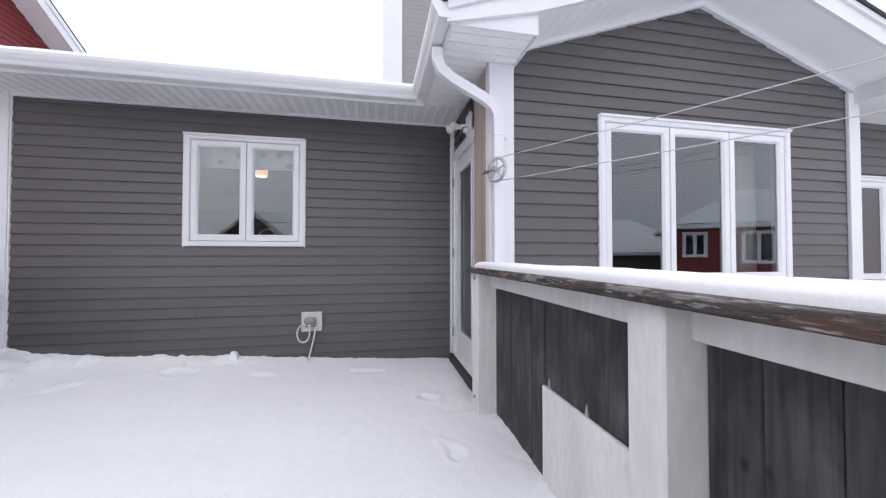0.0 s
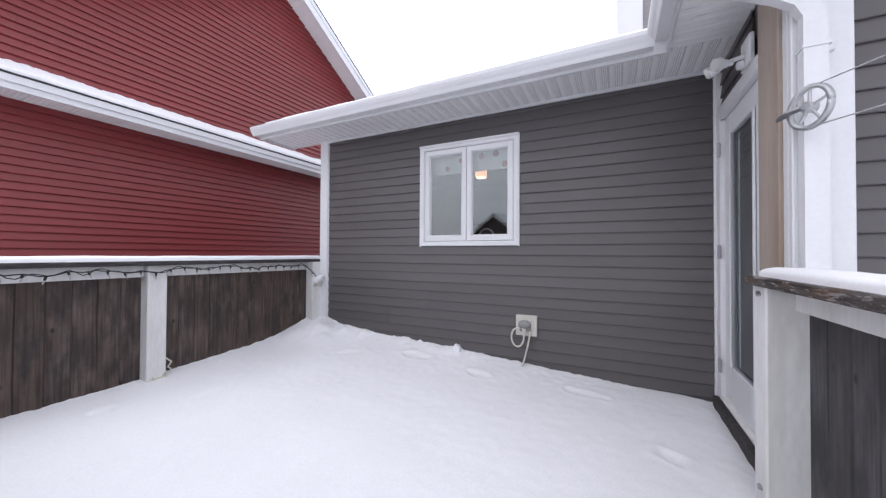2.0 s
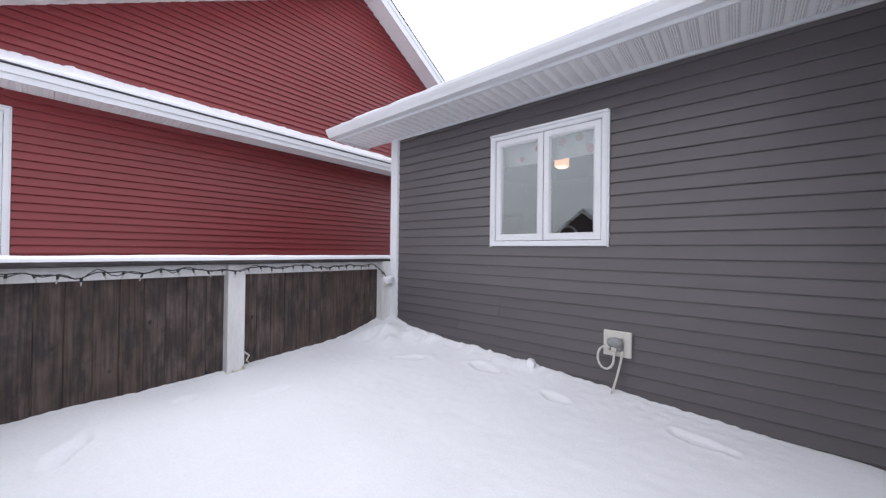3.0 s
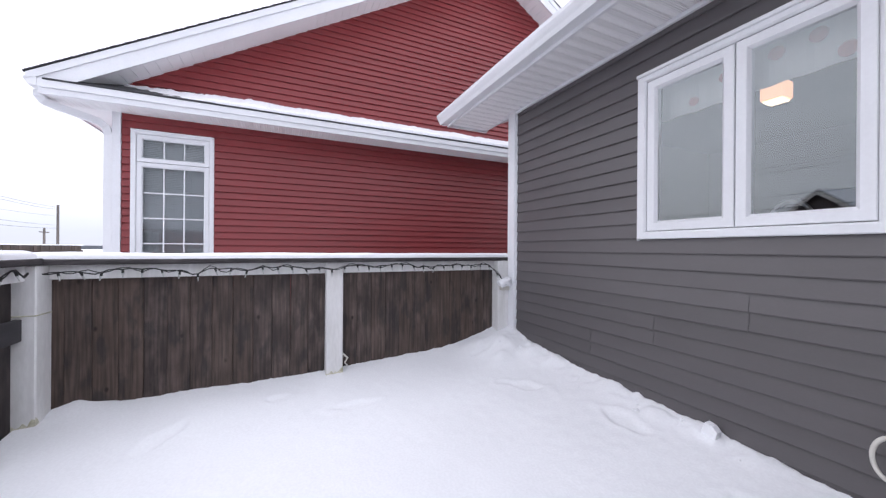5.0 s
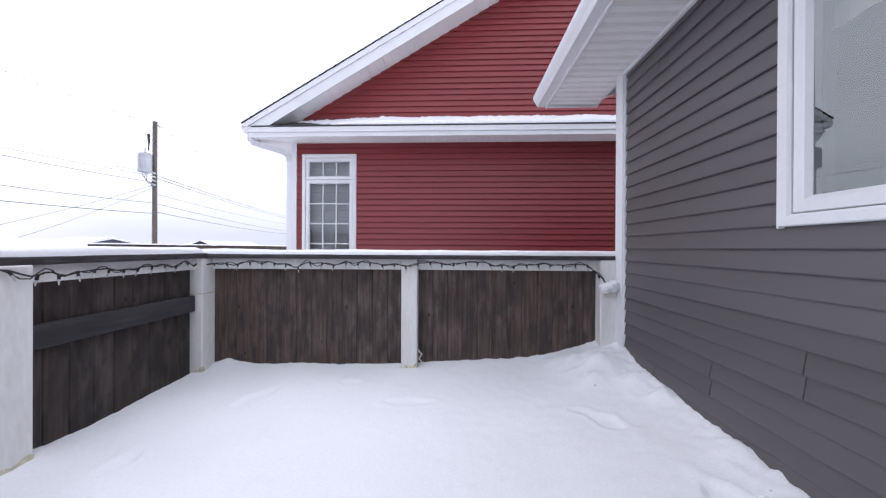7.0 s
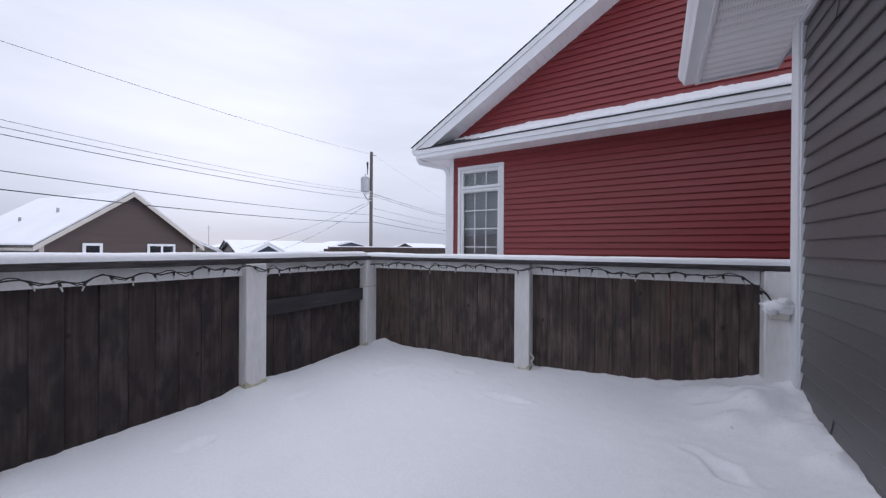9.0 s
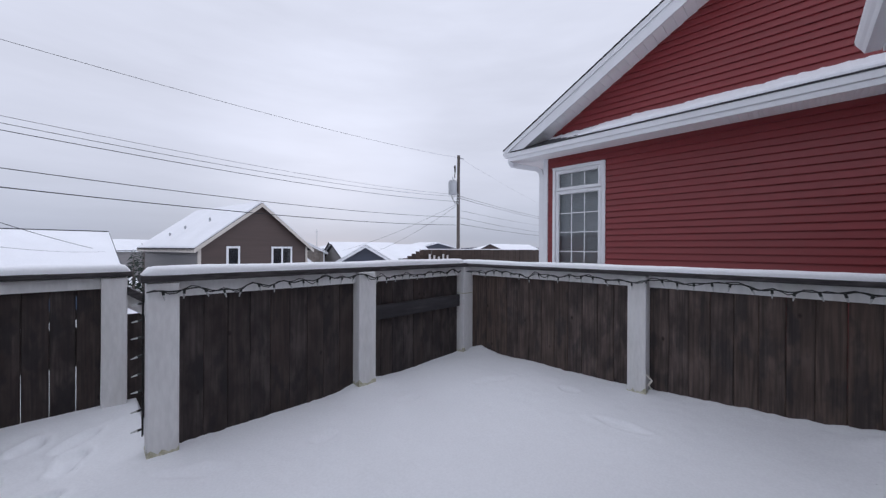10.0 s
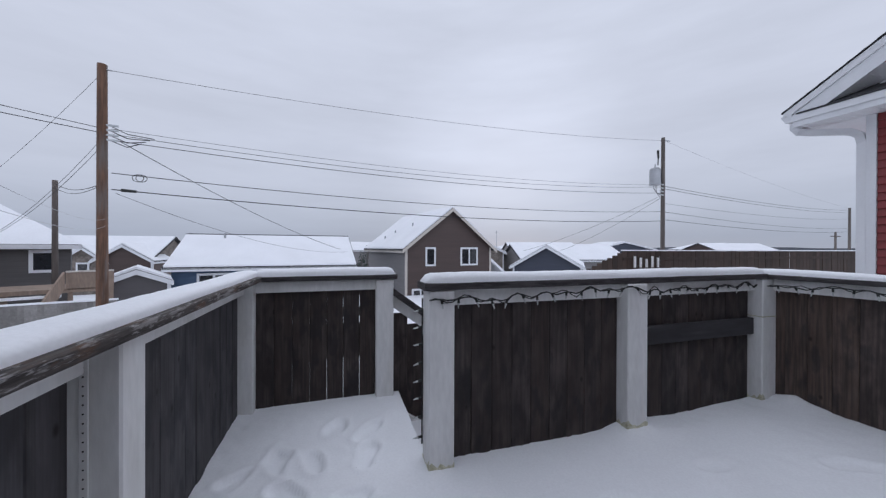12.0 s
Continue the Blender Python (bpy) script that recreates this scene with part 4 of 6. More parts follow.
# kitchen behind it, its dimness put into the wall and ceiling colour
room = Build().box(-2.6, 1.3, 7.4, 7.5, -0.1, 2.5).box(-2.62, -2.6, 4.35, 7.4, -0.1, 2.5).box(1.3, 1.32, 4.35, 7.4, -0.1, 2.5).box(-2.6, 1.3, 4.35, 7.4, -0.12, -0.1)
solo("wall_room", room, DIM_ROOM, "kitchen walls behind the window, coloured near-black for indoor shade", "wall", kind="structure")
solo("ceiling", Build().box(-2.6, 1.3, 4.35, 7.4, 2.5, 2.52), DIM_ROOM, "kitchen ceiling, coloured near-black for indoor shade", "ceiling", kind="structure")
val = Build()
nv = 40
for i in range(nv):
    x0, x1 = -1.24 + 1.01 * i / nv, -1.24 + 1.01 * (i + 1) / nv
    y0, y1 = (4.32 + 0.008 * math.sin(i * 0.9 + k * 0.9) for k in (0, 1))
    val.add([(x0, y0, 2.03), (x1, y1, 2.03), (x1, y1, 2.32), (x0, y0, 2.32), (x0, y0 + 0.004, 2.03), (x1, y1 + 0.004, 2.03), (x1, y1 + 0.004, 2.32), (x0, y0 + 0.004, 2.32)],
            [(0, 1, 2, 3), (4, 7, 6, 5), (0, 4, 5, 1)])
vt = thing("valance", (-0.7, 4.32, 2.03), "pale cloth valance with coral dots in the kitchen window", "curtain")
part("cloth", val, VALANCE, vt)
for x, z, r in ((-1.03, 2.09, 0.028), (-0.86, 2.17, 0.03), (-0.62, 2.19, 0.035), (-0.36, 2.08, 0.036), (-0.46, 2.2, 0.036), (-0.27, 2.18, 0.03)):
    part("dot", Build().cone((x, 4.308, z), (x, 4.3095, z), r, r, 18), PINK, vt)
lamp = thing("pendant_lamp", (-0.70, 4.53, 2.0), "lit square pendant lamp with a warm shade", "lamp")
part("shade", Build().cbox(-0.762, -0.652, 4.47, 4.58, 2.01, 2.11, 0.006), SHADE, lamp)
part("diffuser", Build().cbox(-0.752, -0.662, 4.48, 4.57, 1.998, 2.009, 0.004), DIFFUSER, lamp, "glowing lower diffuser")
part("stem", Build().cone((-0.707, 4.525, 2.11), (-0.707, 4.525, 2.5), 0.008, 0.008), METAL, lamp)
tap = [Vector((-0.62 + 0.09 * math.cos(a), 4.47, 1.31 + 0.10 * math.sin(a))) for a in [math.pi * k / 12 for k in range(13)]]
fa = thing("kitchen_tap", (-0.71, 4.47, 1.0), "arched metal kitchen tap behind the window", "tap")
part("spout", Build().tube([(-0.53, 4.47, 1.22)] + tap + [(-0.71, 4.47, 1.05)], 0.011, 8, (0, 1, 0)), ALUM, fa, smooth=True)

# outlet with its cord, by the snow line
ob = thing("outlet_box", (-0.09, WY, 0.43), "white outdoor outlet with a clear cover and cord", "outlet")
part("plate", Build().cbox(-0.195, 0.01, WY - 0.045, WY - 0.015, 0.335, 0.535, 0.006), PLASTIC, ob)
part("cover", Build().cbox(-0.155, -0.045, WY - 0.085, WY - 0.045, 0.385, 0.455, 0.012).blob((-0.10, WY - 0.08, 0.452), 0.062, 0.042, 0.042, 16), CLEAR, ob, "dull clear bubble cover", smooth=True)
part("cover_hinge", Build().cone((-0.15, WY - 0.052, 0.485), (-0.05, WY - 0.052, 0.485), 0.007, 0.007, 8), PLASTIC, ob)
part("plug", Build().cbox(-0.122, -0.088, WY - 0.10, WY - 0.078, 0.385, 0.43, 0.006), PLASTIC, ob)
turns = [math.radians(65 + 300 * k / 22) for k in range(23)]
loop = [(-0.165 + 0.06 * math.cos(q), WY - 0.09 + 0.004 * math.sin(q), 0.325 + 0.088 * math.sin(q)) for q in turns]
part("cord_loop", Build().tube(loop + [(-0.10, WY - 0.085, 0.385)], 0.0085, 8, (0, 1, 0)), PLASTIC, ob, smooth=True)
fall = [(-0.05 - 0.09 * q ** 1.4, WY - 0.07 - 0.02 * q, 0.39 - 0.41 * q) for q in (k / 10 for k in range(11))]
part("cord", Build().tube(fall, 0.0085, 8, (0, 1, 0)), PLASTIC, ob, smooth=True)

# eave of the kitchen roof
EZ = 2.60
sof = Build()
soffit_panels(sof, "x", -3.36, 1.45, 3.70, WY - 0.001, EZ, EZ)
solo("soffit", sof, VENTED, "white vented vinyl soffit under the kitchen eave", "soffit", kind="structure")
solo("fascia", Build().cbox(-3.40, 1.05, 3.672, 3.698, 2.575, 2.70).prism([(3.70, 2.58), (3.70, 2.70), (8.2, 4.50), (8.2, 4.32), (4.25, 2.66), (4.20, 2.58)], 0, -3.40, -3.364), WHITE, "white metal fascia", "fascia", kind="structure")
solo("eave_return", Build().box(-3.362, WX0 - 0.031, WY, WY + 0.02, EZ - 0.002, 2.86).prism([(WY + 0.021, 2.70), (8.2, 4.31), (8.2, 4.33), (WY + 0.021, 2.72)], 0, -3.362, WX0 - 0.002), WHITE, "white boxed end of the kitchen eave", "trim", kind="structure")
g = thing("gutter", (-1.2, 3.65, 2.57), "white K-style gutter on the kitchen eave", "gutter")
part("trough", Build().prism([(3.671 - a, 2.600 + b) for a, b in GUTTER], 0, -3.42, 0.93), WHITE, g)
part("end_cap", Build().prism([(3.671 - a, 2.600 + b) for a, b in GUTTER[:8] + GUTTER[-1:]], 0, -3.426, -3.42), WHITE, g)
for i in range(8):
    x = -3.1 + i * 0.55
    part("hanger", Build().cbox(x, x + 0.02, 3.565, 3.67, 2.688, 2.694, 0.001), METAL, g)
RS = 0.40
solo("roof_kitchen", Build().prism([(3.63, 2.692), (3.63, 2.722), (8.2, 2.71 + RS * 4.6), (8.2, 2.62 + RS * 4.6), (3.70, 2.66)], 0, -3.42, 3.3), SHINGLE,
     "shingled kitchen roof under snow", "roof", kind="structure")


def roof_snow(x0, x1, y0, y1, z0, slope, thick, name_loc, label, step=0.06):
    """A blanket of snow on a roof that rises towards +y, with a rounded, uneven lower edge."""
    xs = [x0 + (x1 - x0) * i / int((x1 - x0) / step) for i in range(int((x1 - x0) / step) + 1)]
    rows = [(0.0, 0.0), (0.0, 0.35), (0.012, 0.7), (0.04, 0.92), (0.1, 1.0), (0.3, 1.0), (1.0, 1.0), (y1 - y0, 1.0)]
    verts, faces = [], []
    for dy, h in rows:
        for x in xs:
            wob = 0.03 * noise.noise(Vector((x * 2.1, 1, name_loc[1]))) + 0.012 * noise.noise(Vector((x * 8, 3, 0)))
            ends = min(1, min(x - x0, x1 - x) / 0.12 + 0.05)
            verts.append((x, y0 + dy + (wob if dy < 0.5 else 0), z0 + slope * dy + thick * h * math.sqrt(ends) * (1 + 0.25 * noise.noise(Vector((x * 1.3, dy, 7))))))
    k = len(xs)
    for j in range(len(rows) - 1):
        for i in range(k - 1):
            faces.append((j * k + i, j * k + i + 1, (j + 1) * k + i + 1, (j + 1) * k + i))
    return solo("roof_snow", Build().add(verts, faces), ROOF_SNOW, label, "snow", loc=name_loc, kind="stuff", smooth=True)


roof_snow(-3.40, 1.2, 3.635, 8.1, 2.692, RS, 0.08, (-1.2, 5.8, 3.5), "thick snow lying on the kitchen roof")

# upper storey behind
UPPER = material("pale_grey_vinyl", (0.27, 0.26, 0.265), 0.5, var=0.05, fine_amt=0.04, bump=0.05)
uw = solo("wall_upper", Build().box(1.05, 6.0, 8.0, 8.2, 3.4, 9.0), GREY, "grey wall of the upper storey", "wall", kind="structure")
siding(uw, UPPER, (0, 8.0, 0), (1, 0, 0), (0, -1, 0), 4.3, 8.0, lambda z: [(1.12, 3.2)], lip=0.007)
solo("corner_trim", Build().cbox(0.72, 1.12, 7.95, 7.998, 3.4, 9.0).cbox(0.70, 0.74, 7.96, 9.5, 3.4, 9.0), WHITE, "white vented trim at the upper corner", "trim", kind="structure")

# ---- door wall and wing ----
DX = 1.43
dw = solo("wall_door", Build().box(DX, DX + 0.16, 4.10, WY - 0.001, -1.2, 2.66).box(DX, DX + 0.16, 2.90, 3.20, -1.2, 2.66).box(DX, DX + 0.16, 3.20, 4.10, 2.24, 2.66)
          .box(DX, DX + 0.16, 3.20, 4.10, -1.2, 0.02), GREY, "short grey wall beside the patio door", "wall", kind="structure")
siding(dw, GREY, (DX, 0, 0), (0, 1, 0), (-1, 0, 0), 2.24, 2.60, lambda z: [(3.42, 4.12)])
d = thing("door_1", (DX, 3.65, 0.03), "white patio door with a full glass pane and blinds", "door", kind="structure")
part("door_frame", Build().cbox(DX - 0.04, DX + 0.1, 4.04, 4.12, 0.03, 2.24).cbox(DX - 0.04, DX + 0.1, 3.18, 3.24, 0.03, 2.24).cbox(DX - 0.042, DX + 0.1, 3.24, 4.04, 2.15, 2.243), WHITE, d)
leaf = Build().cbox(DX - 0.01, DX + 0.035, 3.90, 4.035, 0.07, 2.145).cbox(DX - 0.01, DX + 0.035, 3.245, 3.38, 0.07, 2.145)
leaf.cbox(DX - 0.009, DX + 0.034, 3.38, 3.90, 0.07, 0.33).cbox(DX - 0.009, DX + 0.034, 3.38, 3.90, 2.0, 2.145)
lf = part("door_leaf", leaf, WHITE, d)
part("glazing_bead", Build().cbox(DX - 0.022, DX - 0.011, 3.87, 3.90, 0.33, 2.0, 0.003).cbox(DX - 0.022, DX - 0.011, 3.38, 3.41, 0.33, 2.0, 0.003), WHITE, lf)
pane = part("pane", Build().add([(DX + 0.008, y, z) for y, z in ((3.38, 0.33), (3.90, 0.33), (3.90, 2.0), (3.38, 2.0))], [(0, 3, 2, 1)]), GLASS, lf, keep=True)
pane.visible_shadow = False
for i in range(66):
    z = 0.35 + i * 0.025
    part("blind_slat", Build().add([(DX + 0.018, 3.385, z), (DX + 0.018, 3.895, z), (DX + 0.022, 3.895, z + 0.024), (DX + 0.022, 3.385, z + 0.024),
                                    (DX + 0.019, 3.385, z - 0.001), (DX + 0.019, 3.895, z - 0.001), (DX + 0.023, 3.895, z + 0.023), (DX + 0.023, 3.385, z + 0.023)],
                                   [(0, 1, 2, 3), (4, 7, 6, 5), (0, 4, 5, 1), (2, 6, 7, 3)]), BLINDS, lf)
for z in (0.30, 1.15, 1.92):
    part("hinge", Build().cbox(DX - 0.05, DX - 0.036, 4.015, 4.055, z - 0.05, z + 0.05, 0.003).cone((DX - 0.05, 4.035, z - 0.052), (DX - 0.05, 4.035, z + 0.052), 0.008, 0.008), METAL, d)
part("threshold", Build().cbox(DX - 0.042, DX + 0.1, 3.2, 4.1, 0.046, 0.069), PAINT, d, "pale worn threshold")
solo("door_step", Build().cbox(DX - 0.075, DX, 2.95, 4.12, -0.2, 0.044), CAP, "dark wooden step board under the door", "step", kind="structure")
solo("wood_post", Build().cbox(1.38, 1.428, 2.94, 3.20, -0.2, 2.55, 0.004), RAW, "raw pine boards beside the patio door", "post", loc=(1.39, 3.16, -0.2))
# floodlight over the door
fl = thing("floodlight", (DX, 3.42, 2.34), "white twin-head floodlight over the patio door", "lamp")
part("plate", Build().cbox(DX - 0.045, DX - 0.018, 3.35, 3.51, 2.25, 2.43, 0.006), WHITE, fl)
part("arm", Build().tube([(DX - 0.04, 3.43, 2.33), (DX - 0.09, 3.45, 2.325), (DX - 0.14, 3.47, 2.32)], 0.014, 8), WHITE, fl, smooth=True)
part("sensor", Build().cbox(DX - 0.085, DX - 0.045, 3.415, 3.455, 2.255, 2.30, 0.008), WHITE, fl)
for y, z, a in ((3.52, 2.335, 0.05), (3.42, 2.295, -0.03)):
    hd = part("lamp_head", Build().cone((DX - 0.11, y, z), (DX - 0.135, y + 0.4 * a, z), 0.017, 0.017, 12).cone((DX - 0.135, y + 0.4 * a, z), (DX - 0.18, y + a, z - 0.005), 0.02, 0.036, 16), WHITE, fl)
    part("lens", Build().cone((DX - 0.18, y + a, z - 0.005), (DX - 0.202, y + 1.3 * a, z - 0.008), 0.041, 0.036, 16), BULB, hd, "pale rounded lens")

GY, GX0, GX1, PX, PZ = 2.885, 1.42, 5.12, 3.355, 3.335
wing = solo("wall_wing", Build().box(GX0 + 0.01, 2.40, GY, GY + 0.16, -1.2, 2.66).box(4.26, GX1, GY, GY + 0.16, -1.2, 2.66).box(2.40, 4.26, GY, GY + 0.16, -1.2, 0.90)
            .prism([(2.40, 2.24), (4.26, 2.24), (4.26, 3.0), (PX, PZ), (2.40, 3.0)], 1, GY, GY + 0.16)
            .prism([(GX0 + 0.01, 2.66), (2.40, 2.66), (2.40, 3.0)], 1, GY, GY + 0.16).prism([(GX1, 2.66), (4.26, 2.66), (4.26, 3.0)], 1, GY, GY + 0.16), GREY,
            "dark grey gabled house wing", "wall", kind="structure")
GZ = 2.725
GS = (PZ - GZ) / (PX - 1.60)


def wing_spans(z):
    a, b = 1.60, 5.02
    if z > GZ:
        k = (z - GZ) / GS
        a, b = 1.60 + k, 5.11 - k
    if b - a < 0.05:
        return []
    if 0.85 < z < 2.27:
        return [(a, 2.35), (4.31, b)]
    return [(a, b)]


siding(wing, GREY, (0, GY, 0), (1, 0, 0), (0, -1, 0), -0.2, 3.32, wing_spans)
solo("corner_trim", Build().cbox(1.395, 1.597, GY - 0.042, GY - 0.002, -0.3, 2.598).cbox(1.395, 1.427, GY, 2.937, -0.3, 2.598), WHITE, "white vinyl corner post of the wing", "trim", kind="structure")
solo("corner_trim", Build().cbox(5.04, 5.18, GY - 0.035, GY - 0.002, -0.3, 2.70), WHITE, "white vinyl corner post of the wing", "trim", kind="structure")
window_unit("window_2", (2.35, GY, 0.85), (1, 0, 0), (0, -1, 0), 1.96, 1.42, [(0.055, 0.665, 0.055, 1.365), (0.675, 1.285, 0.055, 1.365), (1.295, 1.905, 0.055, 1.365)],
            "white vinyl window with three tall sashes")
# living room shell, dark by its colour to look unlit
solo("wall_room", Build().box(1.7, 4.9, 6.4, 6.5, -0.1, 2.5).box(1.62, 1.7, 3.1, 6.4, -0.1, 2.5).box(4.9, 4.98, 3.1, 6.4, -0.1, 2.5).box(1.7, 4.9, 3.1, 6.4, -0.14, -0.1), DIM_ROOM,
     "living room walls behind the window, coloured near-black for indoor shade", "wall", kind="structure")
solo("ceiling", Build().box(1.7, 4.9, 3.1, 6.4, 2.5, 2.52), DIM_ROOM, "living room ceiling, coloured near-black for indoor shade", "ceiling", kind="structure")
cur = Build()
for i in range(30):
    x0, x1 = 3.95 + 0.3 * i / 30, 3.95 + 0.3 * (i + 1) / 30
    y0, y1 = (3.13 + 0.025 * math.sin((i + k) * 1.25) for k in (0, 1))
    cur.add([(x0, y0, 0.2), (x1, y1, 0.2), (x1, y1, 2.3), (x0, y0, 2.3)], [(0, 1, 2, 3)])
solo("curtain", cur, VALANCE, "pale hanging curtain inside the wing window", "curtain", loc=(4.1, 3.13, 0.2), smooth=True)

# eave and gutter of the wing, over the door
EX = 1.03
solo("soffit", soffit_panels(Build(), "y", 2.46, 3.698, EX, DX + 0.02, EZ, EZ), SOFFIT, "white panelled vinyl soffit of the wing eave", "soffit", kind="structure")
solo("fascia", Build().cbox(EX - 0.022, EX + 0.0, 2.45, 3.67, 2.575, 2.70), WHITE, "white metal fascia of the wing", "fascia", kind="structure")
g2 = thing("gutter", (0.95, 3.0, 2.57), "white K-style gutter on the wing eave", "gutter")
part("trough", Build().prism([(EX - 0.023 - a, 2.600 + b) for a, b in GUTTER], 1, 2.43, 3.55), WHITE, g2)
part("end_cap", Build().prism([(EX - 0.023 - a, 2.600 + b) for a, b in GUTTER[:8] + GUTTER[-1:]], 1, 2.424, 2.43), WHITE, g2)
ds = thing("downspout", (1.46, 2.8, 0.0), "white bent downspout from the wing gutter", "downspout")
sec = [(-0.036, -0.026), (0.036, -0.026), (0.036, 0.026), (-0.036, 0.026)]
part("elbow_pipe", Build().sweep([(0.97, 2.72, 2.575), (0.972, 2.72, 2.50), (1.0, 2.73, 2.44), (1.08, 2.75, 2.39), (1.33, 2.79, 2.29), (1.41, 2.80, 2.24), (1.445, 2.80, 2.17), (1.45, 2.80, 2.10)], sec, (0, 1, 0)), WHITE, ds)
part("down_pipe", Build().sweep([(1.45, 2.80, 2.13), (1.45, 2.80, 1.0), (1.45, 2.80, -0.2)], [(a * 1.1, b * 1.12) for a, b in sec], (0, 1, 0)), WHITE, ds)
part("strap", Build().cbox(1.405, 1.50, 2.765, 2.84, 2.015, 2.03, 0.002).cbox(1.50, 1.53, 2.815, 2.843, 2.005, 2.04, 0.004), WHITE, ds)
solo("soffit", soffit_panels(Build(), "y", 2.46, GY - 0.001, DX + 0.022, 1.60, EZ, EZ), SOFFIT, "white vinyl soffit at the wing corner", "soffit", kind="structure")
# rakes of the wing gable
for sgn, name in ((1, "a"), (-1, "b")):
    xe = PX - sgn * (PX - 0.985)
    ze = 2.70
    zr = ze + (PX - 0.985) * GS
    xi = PX - sgn * (PX - 1.60)
    sf = Build()
    steps = 17
    for i in range(steps):
        f0, f1 = i / steps, (i + 0.982) / steps
        x0, x1 = xi + (PX - xi) * f0, xi + (PX - xi) * f1
        z0, z1 = GZ + 0.012 + (PZ - GZ) * f0, GZ + 0.012 + (PZ - GZ) * f1
        sf.add([(x0, 2.46, z0), (x1, 2.46, z1), (x1, GY, z1), (x0, GY, z0), (x0, 2.46, z0 + 0.02), (x1, 2.46, z1 + 0.02), (x1, GY, z1 + 0.02), (x0, GY, z0 + 0.02)],
               [(0, 1, 2, 3), (4, 7, 6, 5), (0, 4, 5, 1), (2, 6, 7, 3), (1, 5, 6, 2), (0, 3, 7, 4)])
        sf.add([(x1, 2.47, z1 + 0.01), (xi + (PX - xi) * (i + 1) / steps, 2.47, GZ + 0.022 + (PZ - GZ) * (i + 1) / steps), (xi + (PX - xi) * (i + 1) / steps, GY, GZ + 0.022 + (PZ - GZ) * (i + 1) / steps), (x1, GY, z1 + 0.01)], [(0, 1, 2, 3)])
    solo("soffit", sf, SOFFIT, "white sloping vinyl soffit of the gable", "soffit", kind="structure")
    solo("trim", Build().prism([(xi, GZ - 0.03), (xi, GZ + 0.01), (PX, PZ + 0.012), (PX, PZ - 0.03)], 1, GY - 0.045, GY - 0.004), WHITE, "white strip under the gable soffit", "trim", kind="structure")
    fa = Build().prism([(xe, ze - 0.12), (xe, ze), (PX, zr), (PX, zr - 0.185), (xi, ze + abs(xi - xe) * GS - 0.185)], 1, 2.43, 2.458)
    fa.prism([(xe, ze - 0.045), (xe, ze + 0.004), (PX, zr + 0.004), (PX, zr - 0.045)], 1, 2.41, 2.429)
    solo("fascia", fa, WHITE, "white gable fascia", "fascia", kind="structure")
    solo("roof_wing", Build().prism([(xe - sgn * 0.03, ze - 0.005), (xe - sgn * 0.03, ze + 0.03), (PX, zr + 0.03), (PX, zr + 0.005)], 1, 2.395, 8.5), SHINGLE, "shingled wing roof", "roof", kind="structure")
    rs = Build().prism([(xe + sgn * 0.1, ze + 0.07), (xe + sgn * 0.16, ze + 0.12), (PX, zr + 0.09), (PX, zr + 0.035)], 1, 2.46, 8.5)
    solo("roof_snow", rs, ROOF_SNOW, "snow on the wing roof", "snow", kind="stuff")
solo("eave_return", Build().cbox(1.0, 1.60, 2.459, 2.475, 2.585, 2.77).cbox(1.60, 1.615, 2.459, GY - 0.01, 2.585, 2.77), WHITE, "white boxed eave return", "trim", kind="structure")
solo("eave_return", Build().cbox(5.11, 5.72, 2.459, 2.475, 2.585, 2.77).cbox(5.10, 5.112, 2.459, GY - 0.01, 2.585, 2.77), WHITE, "white boxed eave return", "trim", kind="structure")
# further wall past the wing
fw = solo("wall_far", Build().box(5.17, 9.0, 3.25, 3.4, -1.2, 2.66), GREY, "grey wall past the wing", "wall", kind="structure")
siding(fw, GREY, (0, 3.25, 0), (1, 0, 0), (0, -1, 0), -0.2, 2.6, lambda z: [(5.18, 5.5), (7.0, 9.0)] if 0.8 < z < 2.0 else [(5.18, 9.0)])
window_unit("window_3", (5.5, 3.25, 0.8), (1, 0, 0), (0, -1, 0), 1.5, 1.2, [(0.055, 0.745, 0.055, 1.145), (0.755, 1.445, 0.055, 1.145)], "white vinyl window past the wing", glass=DARKGLASS)
solo("soffit", soffit_panels(Build(), "x", 5.17, 9.0, 2.5, 3.25, 2.62, 2.62), SOFFIT, "white soffit past the wing", "soffit", kind="structure")

# ---- clothesline ----
pu = thing("clothesline_pulley", (1.40, 2.72, 1.76), "grey metal clothesline pulley on the corner post", "pulley")
c = Vector((1.402, 2.70, 1.735))
ln = Vector((0.42, -0.91, 0)).normalized()   # the wheel's plane holds the line's direction
R = 0.083
ringpath = [c + ln * R * math.cos(k * math.tau / 28) + Vector((0, 0, R * math.sin(k * math.tau / 28))) for k in range(29)]
nrm = ln.cross(Vector((0, 0, 1)))
part("rim", Build().sweep(ringpath, [(-0.009, -0.008), (0.009, -0.008), (0.005, 0.0), (0.009, 0.008), (-0.009, 0.008)], nrm), ALUM, pu, smooth=True)
for k in range(5):
    a = k * math.tau / 5 + 0.3
    e = c + ln * R * 0.93 * math.cos(a) + Vector((0, 0, R * 0.93 * math.sin(a)))
    part("spoke", Build().tube([c, e], 0.0065, 6, nrm), ALUM, pu)
part("hub", Build().cone(c - nrm * 0.02, c + nrm * 0.02, 0.022, 0.022, 14), ALUM, pu)
part("bracket", Build().tube([c + Vector((0, 0, -0.0)) + nrm * 0.025, c - ln * 0.06 + nrm * 0.025, c - ln * 0.14], 0.012, 8), METAL, pu)
